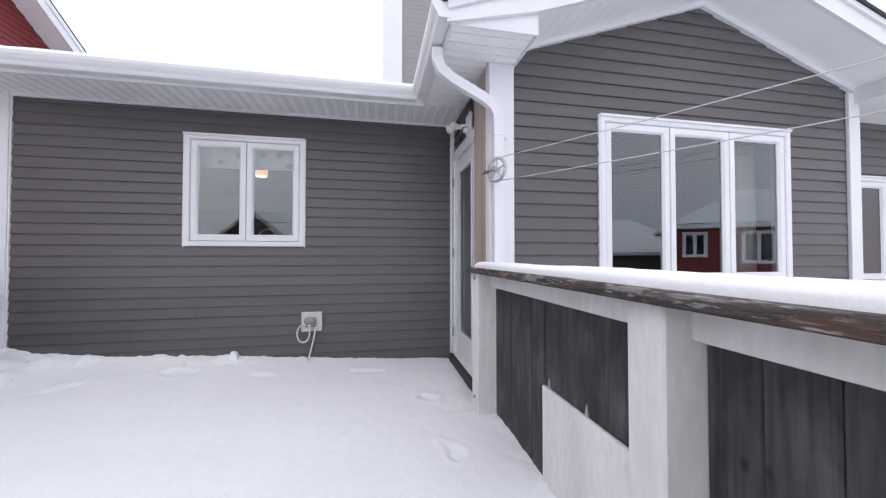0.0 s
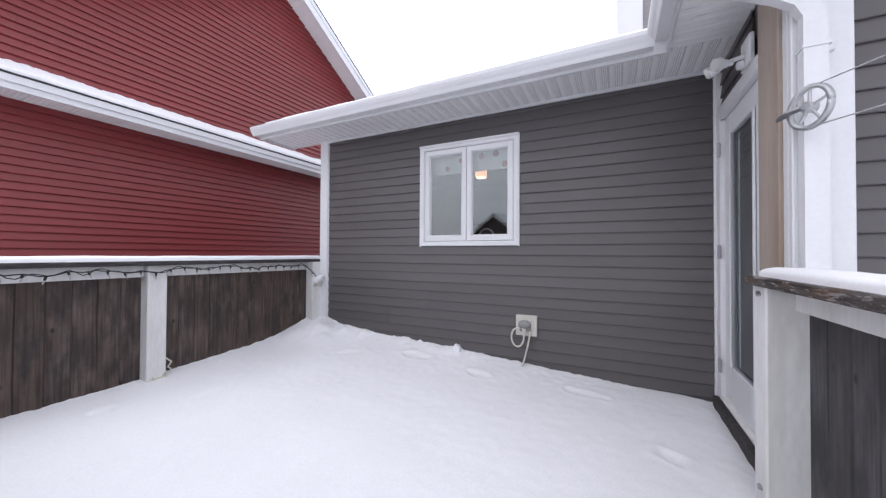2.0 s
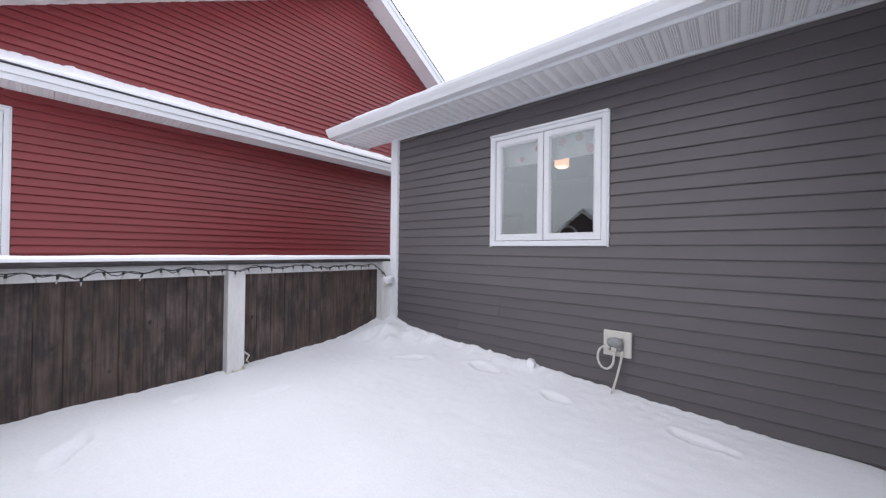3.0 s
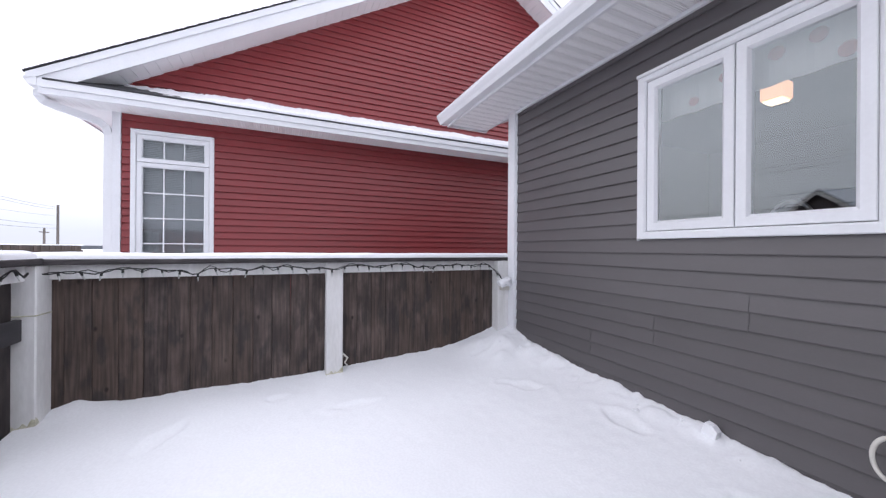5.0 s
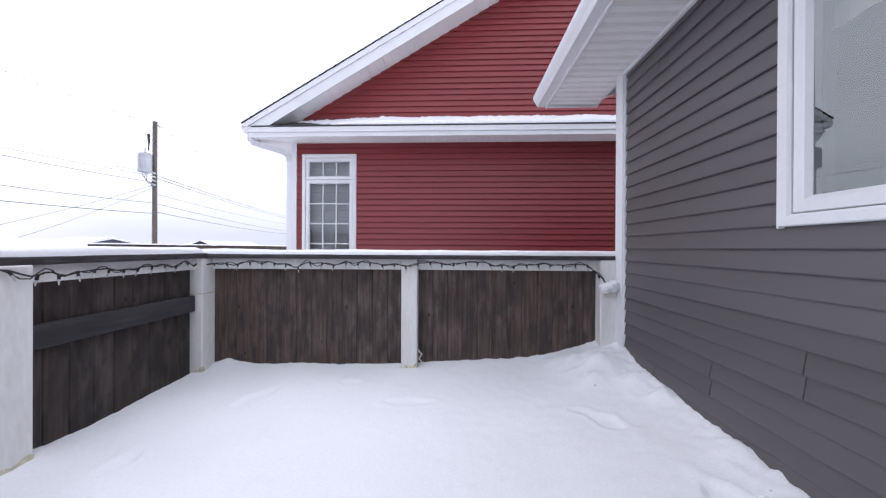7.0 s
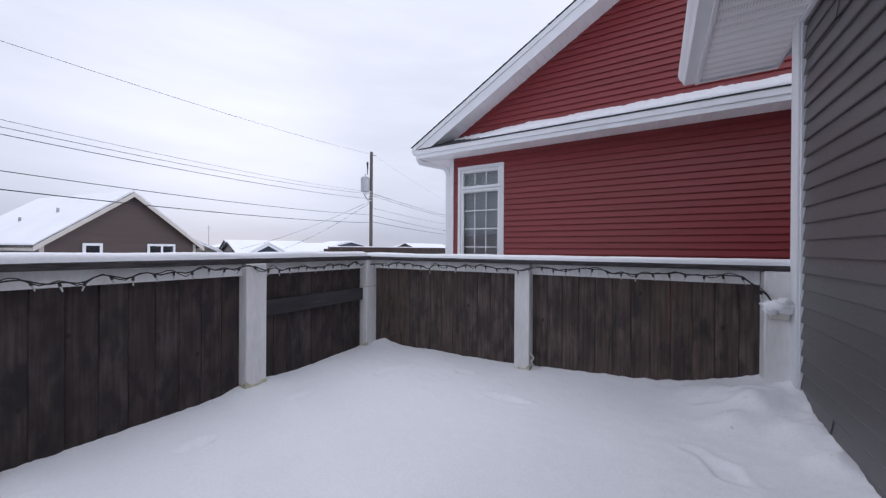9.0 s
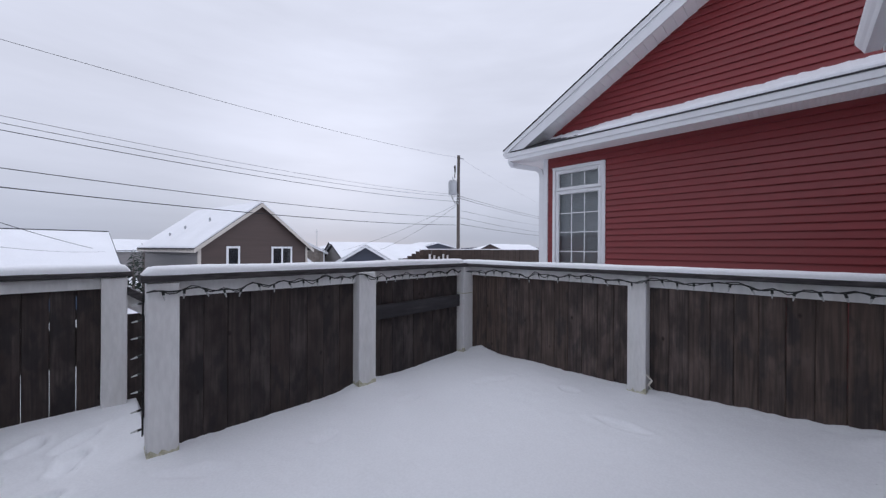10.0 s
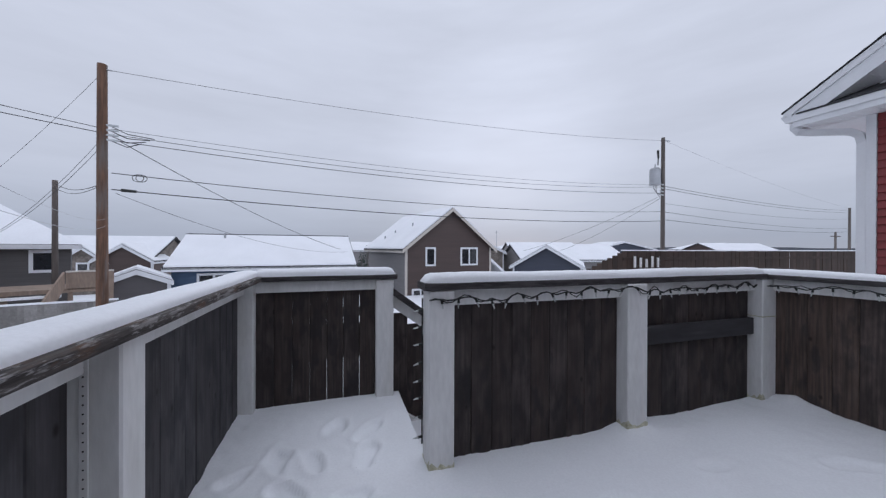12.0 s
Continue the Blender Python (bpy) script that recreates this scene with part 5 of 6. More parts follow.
far = Vector((6.6, -8.85, 1.9))
cl = thing("clothesline", (1.45, 2.6, 1.76), "pale two-strand clothesline running off to a pole", "clothesline")
for dz in (R, -R):
    part("line", Build().tube(arc((c + Vector((0, 0, dz)) + ln * 0.01, far + Vector((0, 0, dz * 1.17))), 24, 0.22), 0.0026, 6), CORD, cl, smooth=True)

# ---- red house next door ----
RX, RY0 = -5.885, -0.20
OX, OY = -5.45, -0.87          # outer edge of pent roof and rake
RSL = 0.585
RPY = 5.87                     # the gable's middle
RZ = 3.19


def rake_z(y):
    return RZ + RSL * ((y - OY) if y < RPY else (2 * RPY - OY - y))


RY1 = 2 * RPY - RY0
DROP = 0.27                    # from the rake's top edge down to its soffit
rw = solo("wall_red_house", Build().box(RX - 0.2, RX, RY0, 0.02, -1.6, 2.9).box(RX - 0.2, RX, 0.90, RY1, -1.6, 2.9).box(RX - 0.2, RX, 0.02, 0.90, -1.6, 0.4).box(RX - 0.2, RX, 0.02, 0.90, 2.72, 2.9)
          .prism([(RY0, 2.9), (RY1, 2.9), (RY1, rake_z(RY1) - DROP + 0.02), (RPY, rake_z(RPY) - DROP + 0.02), (RY0, rake_z(RY0) - DROP + 0.02)], 0, RX - 0.2, RX), RED, "red vinyl-clad gable wall next door", "wall", kind="structure")
solo("wall_red_street", Build().box(RX - 9, RX - 0.2, RY0, RY0 + 0.2, -1.6, 3.05), RED, "red vinyl-clad street wall next door", "wall", kind="structure")


def red_spans(z):
    if z > 3.05:
        a = max(RY0, OY + (z + DROP - 0.02 - RZ) / RSL)
        b = 2 * RPY - a
        return [(a, b)] if b - a > 0.1 else []
    a, b = RY0 + 0.0, RY1
    if 0.35 < z < 2.77:
        return [(a + 0.07, -0.02), (0.94, b)]
    return [(a + 0.07, b)]


siding(rw, RED, (RX, 0, 0), (0, 1, 0), (1, 0, 0), 0.05, 3.05, red_spans, seed=5, lip=0.025)
siding(rw, RED, (RX, 0, 0), (0, 1, 0), (1, 0, 0), 3.32, rake_z(RPY) - DROP, red_spans, seed=6, lip=0.025)
solo("corner_trim", Build().cbox(RX - 0.02, RX + 0.03, RY0 - 0.03, RY0 + 0.065, -1.4, 3.04).cbox(RX - 0.14, RX + 0.0, RY0 - 0.032, RY0 - 0.002, -1.4, 3.04), WHITE, "white corner post of the red house", "trim", kind="structure")
window_unit("window_4", (RX, -0.02, 0.35), (0, 1, 0), (1, 0, 0), 0.96, 2.42, [(0.055, 0.905, 1.985, 2.365), (0.055, 0.905, 0.055, 1.975)], "tall white window with a transom and grids", bars=[(3, 5)], glass=GLASS_PLAIN)
# room shell next door, indoor shade put into its colour
solo("wall_room", Build().box(RX - 3.2, RX - 3.1, -0.1, 3.0, -0.2, 2.9).box(RX - 3.1, RX - 0.25, 3.0, 3.1, -0.2, 2.9).box(RX - 3.1, RX - 0.25, 0.01, 0.05, -0.2, 2.9), DIM_ROOM,
     "room walls behind the tall window, coloured near-black for indoor shade", "wall", kind="structure")
solo("ceiling", Build().box(RX - 3.1, RX - 0.25, -0.1, 3.0, 2.9, 2.92), DIM_ROOM, "room ceiling next door, coloured near-black for indoor shade", "ceiling", kind="structure")
rb = thing("window_blind", (RX - 0.14, 0.46, 0.4), "pale pleated blind in the tall window", "blind")
for i in range(92):
    z = 0.42 + i * 0.0255
    part("blind_slat", Build().add([(RX - 0.13, 0.05, z), (RX - 0.13, 0.87, z), (RX - 0.142, 0.87, z + 0.024), (RX - 0.142, 0.05, z + 0.024),
                                    (RX - 0.131, 0.05, z - 0.001), (RX - 0.131, 0.87, z - 0.001), (RX - 0.143, 0.87, z + 0.023), (RX - 0.143, 0.05, z + 0.023)],
                                   [(0, 1, 2, 3), (4, 7, 6, 5), (0, 4, 5, 1), (2, 6, 7, 3)]), BLINDS, rb)
# pent roof over the lower wall
yA, yB = OY + 0.10, 2 * RPY - OY
solo("soffit", soffit_panels(Build(), "y", yA, yB, RX, OX - 0.02, 2.985, 2.985), SOFFIT, "white soffit under the red house's pent roof", "soffit", kind="structure")
pf = Build().cbox(OX - 0.025, OX, yA, yB, 2.97, 3.13).cbox(OX + 0.001, OX + 0.02, yA, yB, 3.045, 3.135)
solo("fascia", pf, WHITE, "white stepped fascia of the pent roof", "fascia", kind="structure")
solo("roof_pent", Build().prism([(OX + 0.03, 3.135), (OX + 0.03, 3.15), (RX, 3.38), (RX, 3.14)], 1, yA + 0.05, yB), SHINGLE, "narrow shingled pent roof", "roof", kind="structure")
steps = 420
verts, faces = [], []
for i in range(steps + 1):
    y = OY + 0.5 + (yB - OY - 0.65) * i / steps
    grow = min(1, (y - OY - 0.5) / 1.6 + 0.05)
    h = max(0.004, 0.075 * grow * (1 + 0.35 * noise.noise(Vector((y * 2.3, 0, 0)))) + 0.012 * noise.noise(Vector((y * 8, 4, 0))) + 0.009 * noise.noise(Vector((y * 24, 6, 0))))
    e = OX - 0.008 - 0.10 * (1 - grow) + 0.014 * noise.noise(Vector((y * 4, 8, 0))) + 0.012 * noise.noise(Vector((y * 19, 2, 0)))
    for x, z in ((e, 3.153), (e + 0.002, 3.158 + h * 0.5), (e - 0.012, 3.164 + h * 0.85), (e - 0.07, 3.18 + h), (RX + 0.03, 3.362 + h + 0.016 * noise.noise(Vector((y * 11, 5, 1))) + 0.01 * noise.noise(Vector((y * 31, 5, 3)))), (RX + 0.02, 3.345)):
        verts.append((x, y, z))
for i in range(steps):
    for k in range(5):
        faces.append((i * 6 + k, i * 6 + k + 1, (i + 1) * 6 + k + 1, (i + 1) * 6 + k))
faces.append(tuple(range(6)))
solo("roof_snow", Build().add(verts, faces), ROOF_SNOW, "ragged snow along the pent roof", "snow", kind="stuff")
# rakes of the red gable
for sgn in (1, -1):
    ye = RPY - sgn * (RPY - OY)
    zr = rake_z(RPY)
    rs = Build().prism([(ye + sgn * 0.3, RZ - DROP + 0.012 + 0.3 * RSL), (ye + sgn * 0.3, RZ - DROP + 0.03 + 0.3 * RSL), (RPY, zr - DROP + 0.03), (RPY, zr - DROP + 0.012)], 0, RX, OX - 0.03)
    for i in range(50):
        q0, q1 = 0.3 + (RPY - OY - 0.3) * i / 50, 0.3 + (RPY - OY - 0.3) * (i + 0.965) / 50
        rs.prism([(ye + sgn * q, RZ - DROP + q * RSL + w) for q, w in ((q0, 0.0), (q1, 0.0), (q1, 0.011), (q0, 0.011))], 0, RX, OX - 0.03)
    solo("soffit", rs, SOFFIT,
         "white sloping soffit of the red gable", "soffit", kind="structure")
    f = Build().prism([(ye + sgn * 0.02, RZ - 0.1), (ye, RZ - 0.1), (ye, RZ), (RPY, zr), (RPY, zr - DROP - 0.015), (ye + sgn * 0.42, RZ - DROP - 0.015 + 0.42 * RSL)], 0, OX - 0.028, OX)
    f.prism([(ye, RZ - 0.09), (ye, RZ + 0.004), (RPY, zr + 0.004), (RPY, zr - 0.105)], 0, OX + 0.001, OX + 0.02)
    solo("fascia", f, WHITE, "white rake boards of the red gable", "fascia", kind="structure")
    rr_ = Build().prism([(ye - sgn * 0.02, RZ + 0.005), (ye - sgn * 0.02, RZ + 0.02), (RPY, zr + 0.02), (RPY, zr + 0.005)], 0, RX - 9, OX + 0.028)
    for i in range(52):
        q0, q1 = 0.13 * i, 0.13 * i + 0.145
        rr_.prism([(ye + sgn * q, RZ + q * RSL + w) for q, w in ((q0, 0.019), (q0, 0.032), (q1, 0.022), (q1, 0.012))], 0, OX - 0.3, OX + 0.033)
    solo("roof_red_house", rr_, SHINGLE, "dark shingled roof of the red house", "roof", kind="structure")
    solo("roof_snow", Build().prism([(ye + sgn * 0.3, RZ + 0.035 + 0.3 * RSL), (ye + sgn * 0.4, RZ + 0.09 + 0.4 * RSL), (RPY, zr + 0.08), (RPY, zr + 0.037)], 0, RX - 9, OX - 0.12), ROOF_SNOW, "snow on the red house's roof", "snow", kind="stuff")
solo("fascia", Build().cbox(RX - 9, OX - 0.03, OY + 0.10, OY + 0.125, 2.97, 3.13), WHITE, "white street-side fascia", "fascia", kind="structure")
solo("soffit", soffit_panels(Build(), "x", RX - 9, RX - 0.001, OY + 0.126, RY0, 2.985, 2.985), SOFFIT, "white street-side soffit of the red house", "soffit", kind="structure")
gt = thing("gutter", (RX, OY, 3.03), "white gutter on the red house's street eave", "gutter")
part("trough", Build().prism([(OY + 0.099 - a, 3.05 + b) for a, b in GUTTER], 0, RX - 9, OX + 0.015), WHITE, gt)
part("end_cap", Build().prism([(OY + 0.099 - a, 3.05 + b) for a, b in GUTTER[:8] + GUTTER[-1:]], 0, OX + 0.015, OX + 0.02), WHITE, gt)
rd = thing("downspout", (RX, RY0 - 0.06, 0.0), "white downspout at the red house's corner", "downspout")
sec2 = [(-0.045, -0.032), (0.045, -0.032), (0.045, 0.032), (-0.045, 0.032)]
part("elbow_pipe", Build().sweep([(OX - 0.16, OY + 0.04, 3.05), (OX - 0.162, OY + 0.04, 2.99), (OX - 0.18, OY + 0.07, 2.93), (OX - 0.23, OY + 0.17, 2.90), (RX + 0.06, RY0 - 0.16, 2.82), (RX + 0.02, RY0 - 0.09, 2.76), (RX + 0.0, RY0 - 0.07, 2.66)], sec2, (1, 0, 0)), WHITE, rd)
part("down_pipe", Build().sweep([(RX, RY0 - 0.07, 2.68), (RX, RY0 - 0.07, 1.0), (RX, RY0 - 0.07, -1.3)], sec2, (1, 0, 0)), WHITE, rd)


# ---- houses further off ----
def far_house(loc, rot, w, depth, eave, rise, wall_mat, label, side_mat=None, windows=(), trim=WHITE, over=0.35, ridge_along="y", hip=0.0, vents=()):
    """A snow-roofed house in its own axes: x across the front, y away, the front wall at y = 0. loc z is the ground."""
    h = thing("house", loc, label, "house", "neighbouring houses", rot=rot, local=True)
    side_mat = side_mat or wall_mat
    a, b = -w / 2, w / 2
    if ridge_along == "y":
        part("front_wall", Build().prism([(a, -1.0), (b, -1.0), (b, eave), (0, eave + rise), (a, eave)], 1, 0, 0.2), wall_mat, h)
        part("back_wall", Build().prism([(a, -1.0), (b, -1.0), (b, eave), (0, eave + rise), (a, eave)], 1, depth - 0.2, depth), wall_mat, h)
    else:
        part("front_wall", Build().box(a, b, 0, 0.2, -1.0, eave), wall_mat, h)
        part("back_wall", Build().box(a, b, depth - 0.2, depth, -1.0, eave), wall_mat, h)
    for x in (a, b - 0.2):
        if hip:
            part("side_wall", Build().box(x, x + 0.2, 0.2, depth - 0.2, -1.0, eave), side_mat, h)
            continue
        part("side_wall", Build().box(x, x + 0.2, 0.2, depth - 0.2, -1.0, eave) if ridge_along == "y" else
             Build().prism([(0.2, -1.0), (depth - 0.2, -1.0), (depth - 0.2, eave), (depth / 2, eave + rise), (0.2, eave)], 0, x, x + 0.2), side_mat, h)
    for s in (-1, 1):
        if ridge_along == "y":
            k = rise / (w / 2)
            xo = s * (w / 2 + over)
            zo = eave - over * k
            rf = part("roof", Build().prism([(xo, zo), (xo, zo + 0.12), (0, eave + rise + 0.12), (0, eave + rise)], 1, -over, depth + over), SHINGLE, h)
            part("snow_cover", Build().prism([(xo - s * 0.03, zo + 0.11), (xo - s * 0.08, zo + 0.25), (0, eave + rise + 0.25), (0, eave + rise + 0.11)], 1, -over + 0.06, depth + over - 0.06), ROOF_SNOW, rf, "snow on the roof")
            part("rake_board", Build().prism([(xo, zo - 0.14), (xo, zo + 0.10), (0, eave + rise + 0.10), (0, eave + rise - 0.14)], 1, -over - 0.04, -over), trim, h)
            part("eave_board", Build().box(min(xo, xo - s * 0.04), max(xo, xo - s * 0.04), -over, depth + over, zo - 0.12, zo + 0.08), trim, h)
        else:
            k = rise / (depth / 2)
            m = depth / 2
            yo = m + s * (m + over)
            zo = eave - over * k
            if hip:
                lo, hi = a - over, b + over
                for q, nm, mt in ((0.0, "roof", SHINGLE), (0.1, "snow_cover", ROOF_SNOW)):
                    rb_ = Build().add([(lo, yo, zo + q), (hi, yo, zo + q), (hi - hip, m, eave + rise + q), (lo + hip, m, eave + rise + q)], [(0, 1, 2, 3)])
                    xs = lo if s < 0 else hi
                    yy = m + (m + over) * np.array((-1, 1))
                    rb_.add([(xs, yy[0], zo + q), (xs, yy[1], zo + q), (xs + (hip if s < 0 else -hip), m, eave + rise + q)], [(0, 1, 2)])
                    part(nm, rb_, mt, h)
                part("eave_board", Build().box(lo, hi, min(yo, yo - s * 0.04), max(yo, yo - s * 0.04), zo - 0.12, zo + 0.08), trim, h)
                part("eave_board", Build().box(xs - 0.02, xs + 0.02, yy[0], yy[1], zo - 0.12, zo + 0.08), trim, h)
                continue
            rf = part("roof", Build().prism([(yo, zo), (yo, zo + 0.12), (m, eave + rise + 0.12), (m, eave + rise)], 0, a - over, b + over), SHINGLE, h)
            part("snow_cover", Build().prism([(yo - s * 0.03, zo + 0.11), (yo - s * 0.08, zo + 0.24), (m - s * -0.1, eave + rise + 0.2), (m - s * -0.1, eave + rise + 0.09)], 0, a - over + 0.06, b + over - 0.06), ROOF_SNOW, rf, "snow on the roof")
            part("eave_board", Build().box(a - over, b + over, min(yo, yo - s * 0.04), max(yo, yo - s * 0.04), zo - 0.12, zo + 0.08), trim, h)
    if ridge_along == "y":
        for x in (a, b):
            part("corner_board", Build().box(x - 0.03, x + 0.12, -0.03, 0.12, -1.0, eave) if x < 0 else Build().box(x - 0.12, x + 0.03, -0.03, 0.12, -1.0, eave), trim, h)
    for cx, cz, ww, hh, split in windows:
        win = part("window", Build().box(cx - ww / 2, cx + ww / 2, -0.05, -0.001, cz, cz + hh), WHITE, h)
        t = 0.13
        for i in range(split):
            x0 = cx - ww / 2 + t + i * (ww - t) / split
            part("pane", Build().box(x0, x0 + (ww - t) / split - t, -0.056, -0.051, cz + t, cz + hh - t), DARKGLASS, win)
    for x, y, zz in vents:
        part("vent_pipe", Build().cone((x, y, zz), (x, y, zz + 0.45), 0.06, 0.06), METAL, h)
    return h


brown = far_house((-7.16, -21.7, -3.8), 190, 7.0, 10.0, 5.1, 2.75, BROWN, "brown two-storey house with a snowy gable roof", side_mat=TAUPE, trim=CREAM,
          windows=[(-1.63, 3.75, 0.8, 1.35, 1), (1.55, 3.75, 1.5, 1.35, 2), (-2.4, 1.3, 1.3, 0.9, 2)], vents=[(-1.6, 3.5, 6.6), (-2.8, 7, 5.6), (-2.2, 6, 6.1)])
blue = far_house((4.78, -20.9, -2.7), 185.7, 9.8, 8.0, 2.85, 1.75, BLUE, "blue bungalow with a long snowy roof", ridge_along="x", windows=[(-2.85, 1.5, 1.7, 0.95, 2)], vents=[(-2.9, 3.4, 4.45)])
far_house((-18.0, -26.0, -4.0), 142, 6.2, 13.0, 3.55, 1.85, NAVY, "navy house with a low snowy gable", windows=[])
far_house((-15.8, -39.0, -4.2), 172, 8.0, 8.0, 4.9, 1.9, STONE, "stone-fronted house with a snowy roof", windows=[(0, 2.5, 1.6, 1.2, 2)], ridge_along="y")
far_house((-26.5, -33.0, -4.2), 170, 13.0, 8.0, 4.1, 1.7, TAUPE, "low house with a wide snowy roof", ridge_along="x", windows=[])
far_house((16.6, -15.3, -2.9), 210, 9.5, 9.0, 4.35, 2.4, SLATE, "grey house with a snowy hip roof and a back deck", ridge_along="x", hip=3.6, windows=[(3.9, 3.0, 0.8, 1.0, 1), (1.9, 2.5, 1.0, 1.6, 1)])
far_house((22.5, -34.0, -4.2), 178, 12.0, 8.0, 4.4, 1.9, STONE, "house with two small stone gables", ridge_along="x", windows=[])
far_house((20.8, -33.2, -4.25), 178, 3.0, 3.0, 4.3, 1.1, STONE, "small stone-faced gable front", windows=[(0, 3.2, 0.9, 1.0, 1)], over=0.2)
far_house((18.1, -33.2, -4.25), 178, 4.2, 3.0, 4.3, 1.3, BROWN, "small brown gable front", windows=[], over=0.2)
far_house((10.15, -18.0, -3.05), 203, 2.6, 2.4, 2.55, 0.55, GREY, "small grey shed with snow on it", windows=[], over=0.15)
far_house((17.25, -5.05, -2.0), 218.5, 9.0, 6.0, 4.6, 1.6, FARRED, "red house with a snowy roof across the yard", ridge_along="x", hip=3.4, windows=[(3.75, 3.05, 0.9, 1.1, 2), (1.6, 2.8, 1.1, 1.35, 2)])
for i, (x, y, w) in enumerate(((-40, -60, 14), (-62, -62, 16), (-84, -50, 18), (-52, -85, 16), (-8, -75, 14), (-100, -66, 18), (-74, -82, 16), (14, -80, 15), (40, -62, 15))):
    far_house((x, y, -3.75), 180 + (i * 37) % 30 - 15, w, 9, 4.4 + 0.3 * (i % 2), 1.7, (TAUPE, NAVY, BROWN, STONE)[i % 4], "distant house with a snow-covered roof", ridge_along="xy"[i % 2 == 1], windows=[(-2, 1.4, 1.4, 1.2, 2)])

part("side_roof", Build().prism([(3.45, 4.4), (3.45, 4.65), (6.8, 2.05), (6.8, 1.8)], 1, 0.6, 8.5), ROOF_SNOW, brown, "lower snow-covered side roof")
part("side_wing", Build().box(3.5, 6.3, 1.0, 8.0, -1.0, 2.1), TAUPE, brown)
mast = thing("antenna_mast", (-19.5, -40, -4.0), "thin metal mast behind the houses", "antenna")
part("mast", Build().cone((-19.5, -40, -4.0), (-19.5, -40, 3.6), 0.05, 0.03, 6).cone((-19.8, -40, 3.3), (-19.2, -40, 3.3), 0.02, 0.02, 6), METAL, mast)
utility_spots = ((-58.6, -25.0, 3.4),)
# back deck and stairs of the grey house
dk = thing("back_deck", (10.6, -13.6, -2.8), "tan wooden back deck with snowy stairs", "deck", rot=210, local=True)
part("platform", Build().box(-4.0, 1.6, 0.0, 2.6, 2.35, 2.5), DECKING, dk)
for x in (-3.9, -1.2, 0.35, 1.45):
    part("leg", Build().box(x, x + 0.14, 0.05, 0.19, -0.6, 2.35), DECKING, dk)
for x0, x1 in ((-4.0, -1.35), (0.3, 1.6)):
    part("side_panel", Build().box(x0, x1, 0.0, 0.05, 2.45, 3.1), DECKING, dk)
    part("top_rail", Build().box(x0, x1, -0.04, 0.09, 3.1, 3.16), CREAM, dk)
for i in range(9):
    part("tread", Build().box(-1.25 - i * 0.1, 0.2 - i * 0.1, -0.28 - i * 0.26, -i * 0.26, 2.22 - i * 0.2, 2.3 - i * 0.2), SNOW, dk, "snowy tread")
for x in (-1.3, 0.25):
    tmp = Build().prism([(0.0, 2.5), (0.0, 3.12), (-2.4, 1.3), (-2.4, 0.6)], 0, x - 0.03, x + 0.03)
    part("stair_side", Build().add([(px + py * 0.385, py, pz) for px, py, pz in tmp.v], tmp.f), DECKING, dk)
bare = part("bare_patch", Build().prism([(-5.1, 0), (-3.9, 0), (-4.0, -0.35), (-4.3, -0.3), (-4.6, -0.75), (-4.9, -0.7)], 2, 0, 0.02), SHINGLE, blue, "bare dark shingles where wind cleared the snow")
part("ridge_cap", Build().prism([(3.84, 4.72), (4.0, 4.86), (4.16, 4.72)], 0, -5.2, 5.2), SHINGLE, blue, "dark bare shingles along the ridge")
bare.matrix_basis = Matrix.Translation((-0.02, 3.8, 4.715)) @ Matrix.Rotation(math.atan2(1.75, 4.0), 4, "X")

# far board fence with a snow line, and the paler yard fence
ff = thing("board_fence", (-14, -7.0, -1.6), "tall brown board fence with snow along its top", "fence")
bm_board = mesh_of("board", Build().cbox(-0.1, 0.1, -0.012, 0.012, -2.9, 0.0, 0.005), FENCE)
rng = random.Random(4)
for i in range(66):
    piece("board", bm_board, ff, pose(-8.6 - i * 0.205, -7.0 + rng.uniform(-0.01, 0.01), 1.18 + rng.uniform(-0.008, 0.008), 0, 0, 0))
part("rail", Build().box(-22.1, -8.5, -6.98, -6.95, 0.86, 0.96), FENCE, ff)
part("snow_line", Build().prism([(-7.06, 1.18), (-7.05, 1.215), (-6.95, 1.215), (-6.94, 1.18)], 0, -22.1, -8.5), SNOW, ff, "thin snow along the fence top")
for i in range(7):
    piece("board", bm_board, ff, pose(-8.4 + i * 0.205, -7.0, 1.11 - i * 0.085, 0, 0, 0))
for i in range(5):
    part("pale_picket", Build().box(-8.95 - i * 0.25, -8.88 - i * 0.25, -6.9, -6.86, 0.62, 1.0 - 0.05 * (i % 3)), PAINT, ff, "pale loose picket")
yf = thing("yard_fence", (9.5, -9.0, -1.9), "silvered low yard fence with snow", "fence")
gb = mesh_of("board", Build().cbox(-0.07, 0.07, -0.012, 0.012, -1.4, 0.0, 0.004), GREYFENCE)
for i in range(44):
    piece("board", gb, yf, pose(6.8 + i * 0.11, -9.6 + i * 0.035, -0.25, 0, 0, 18))
part("snow_line", Build().sweep([(6.7, -9.63, -0.235), (11.6, -8.07, -0.235)], [(-0.04, -0.015), (0.04, -0.015), (0.03, 0.03), (-0.03, 0.03)]), SNOW, yf)


# ---- utility poles and wires ----
def utility_pole(x, y, top, r, mat, label, base=-3.5):
    p = thing("utility_pole", (x, y, base), label, "pole", "utility poles")
    part("shaft", Build().cone((x, y, base), (x, y, top), r, r * 0.78, 16), mat, p, smooth=False)
    return p


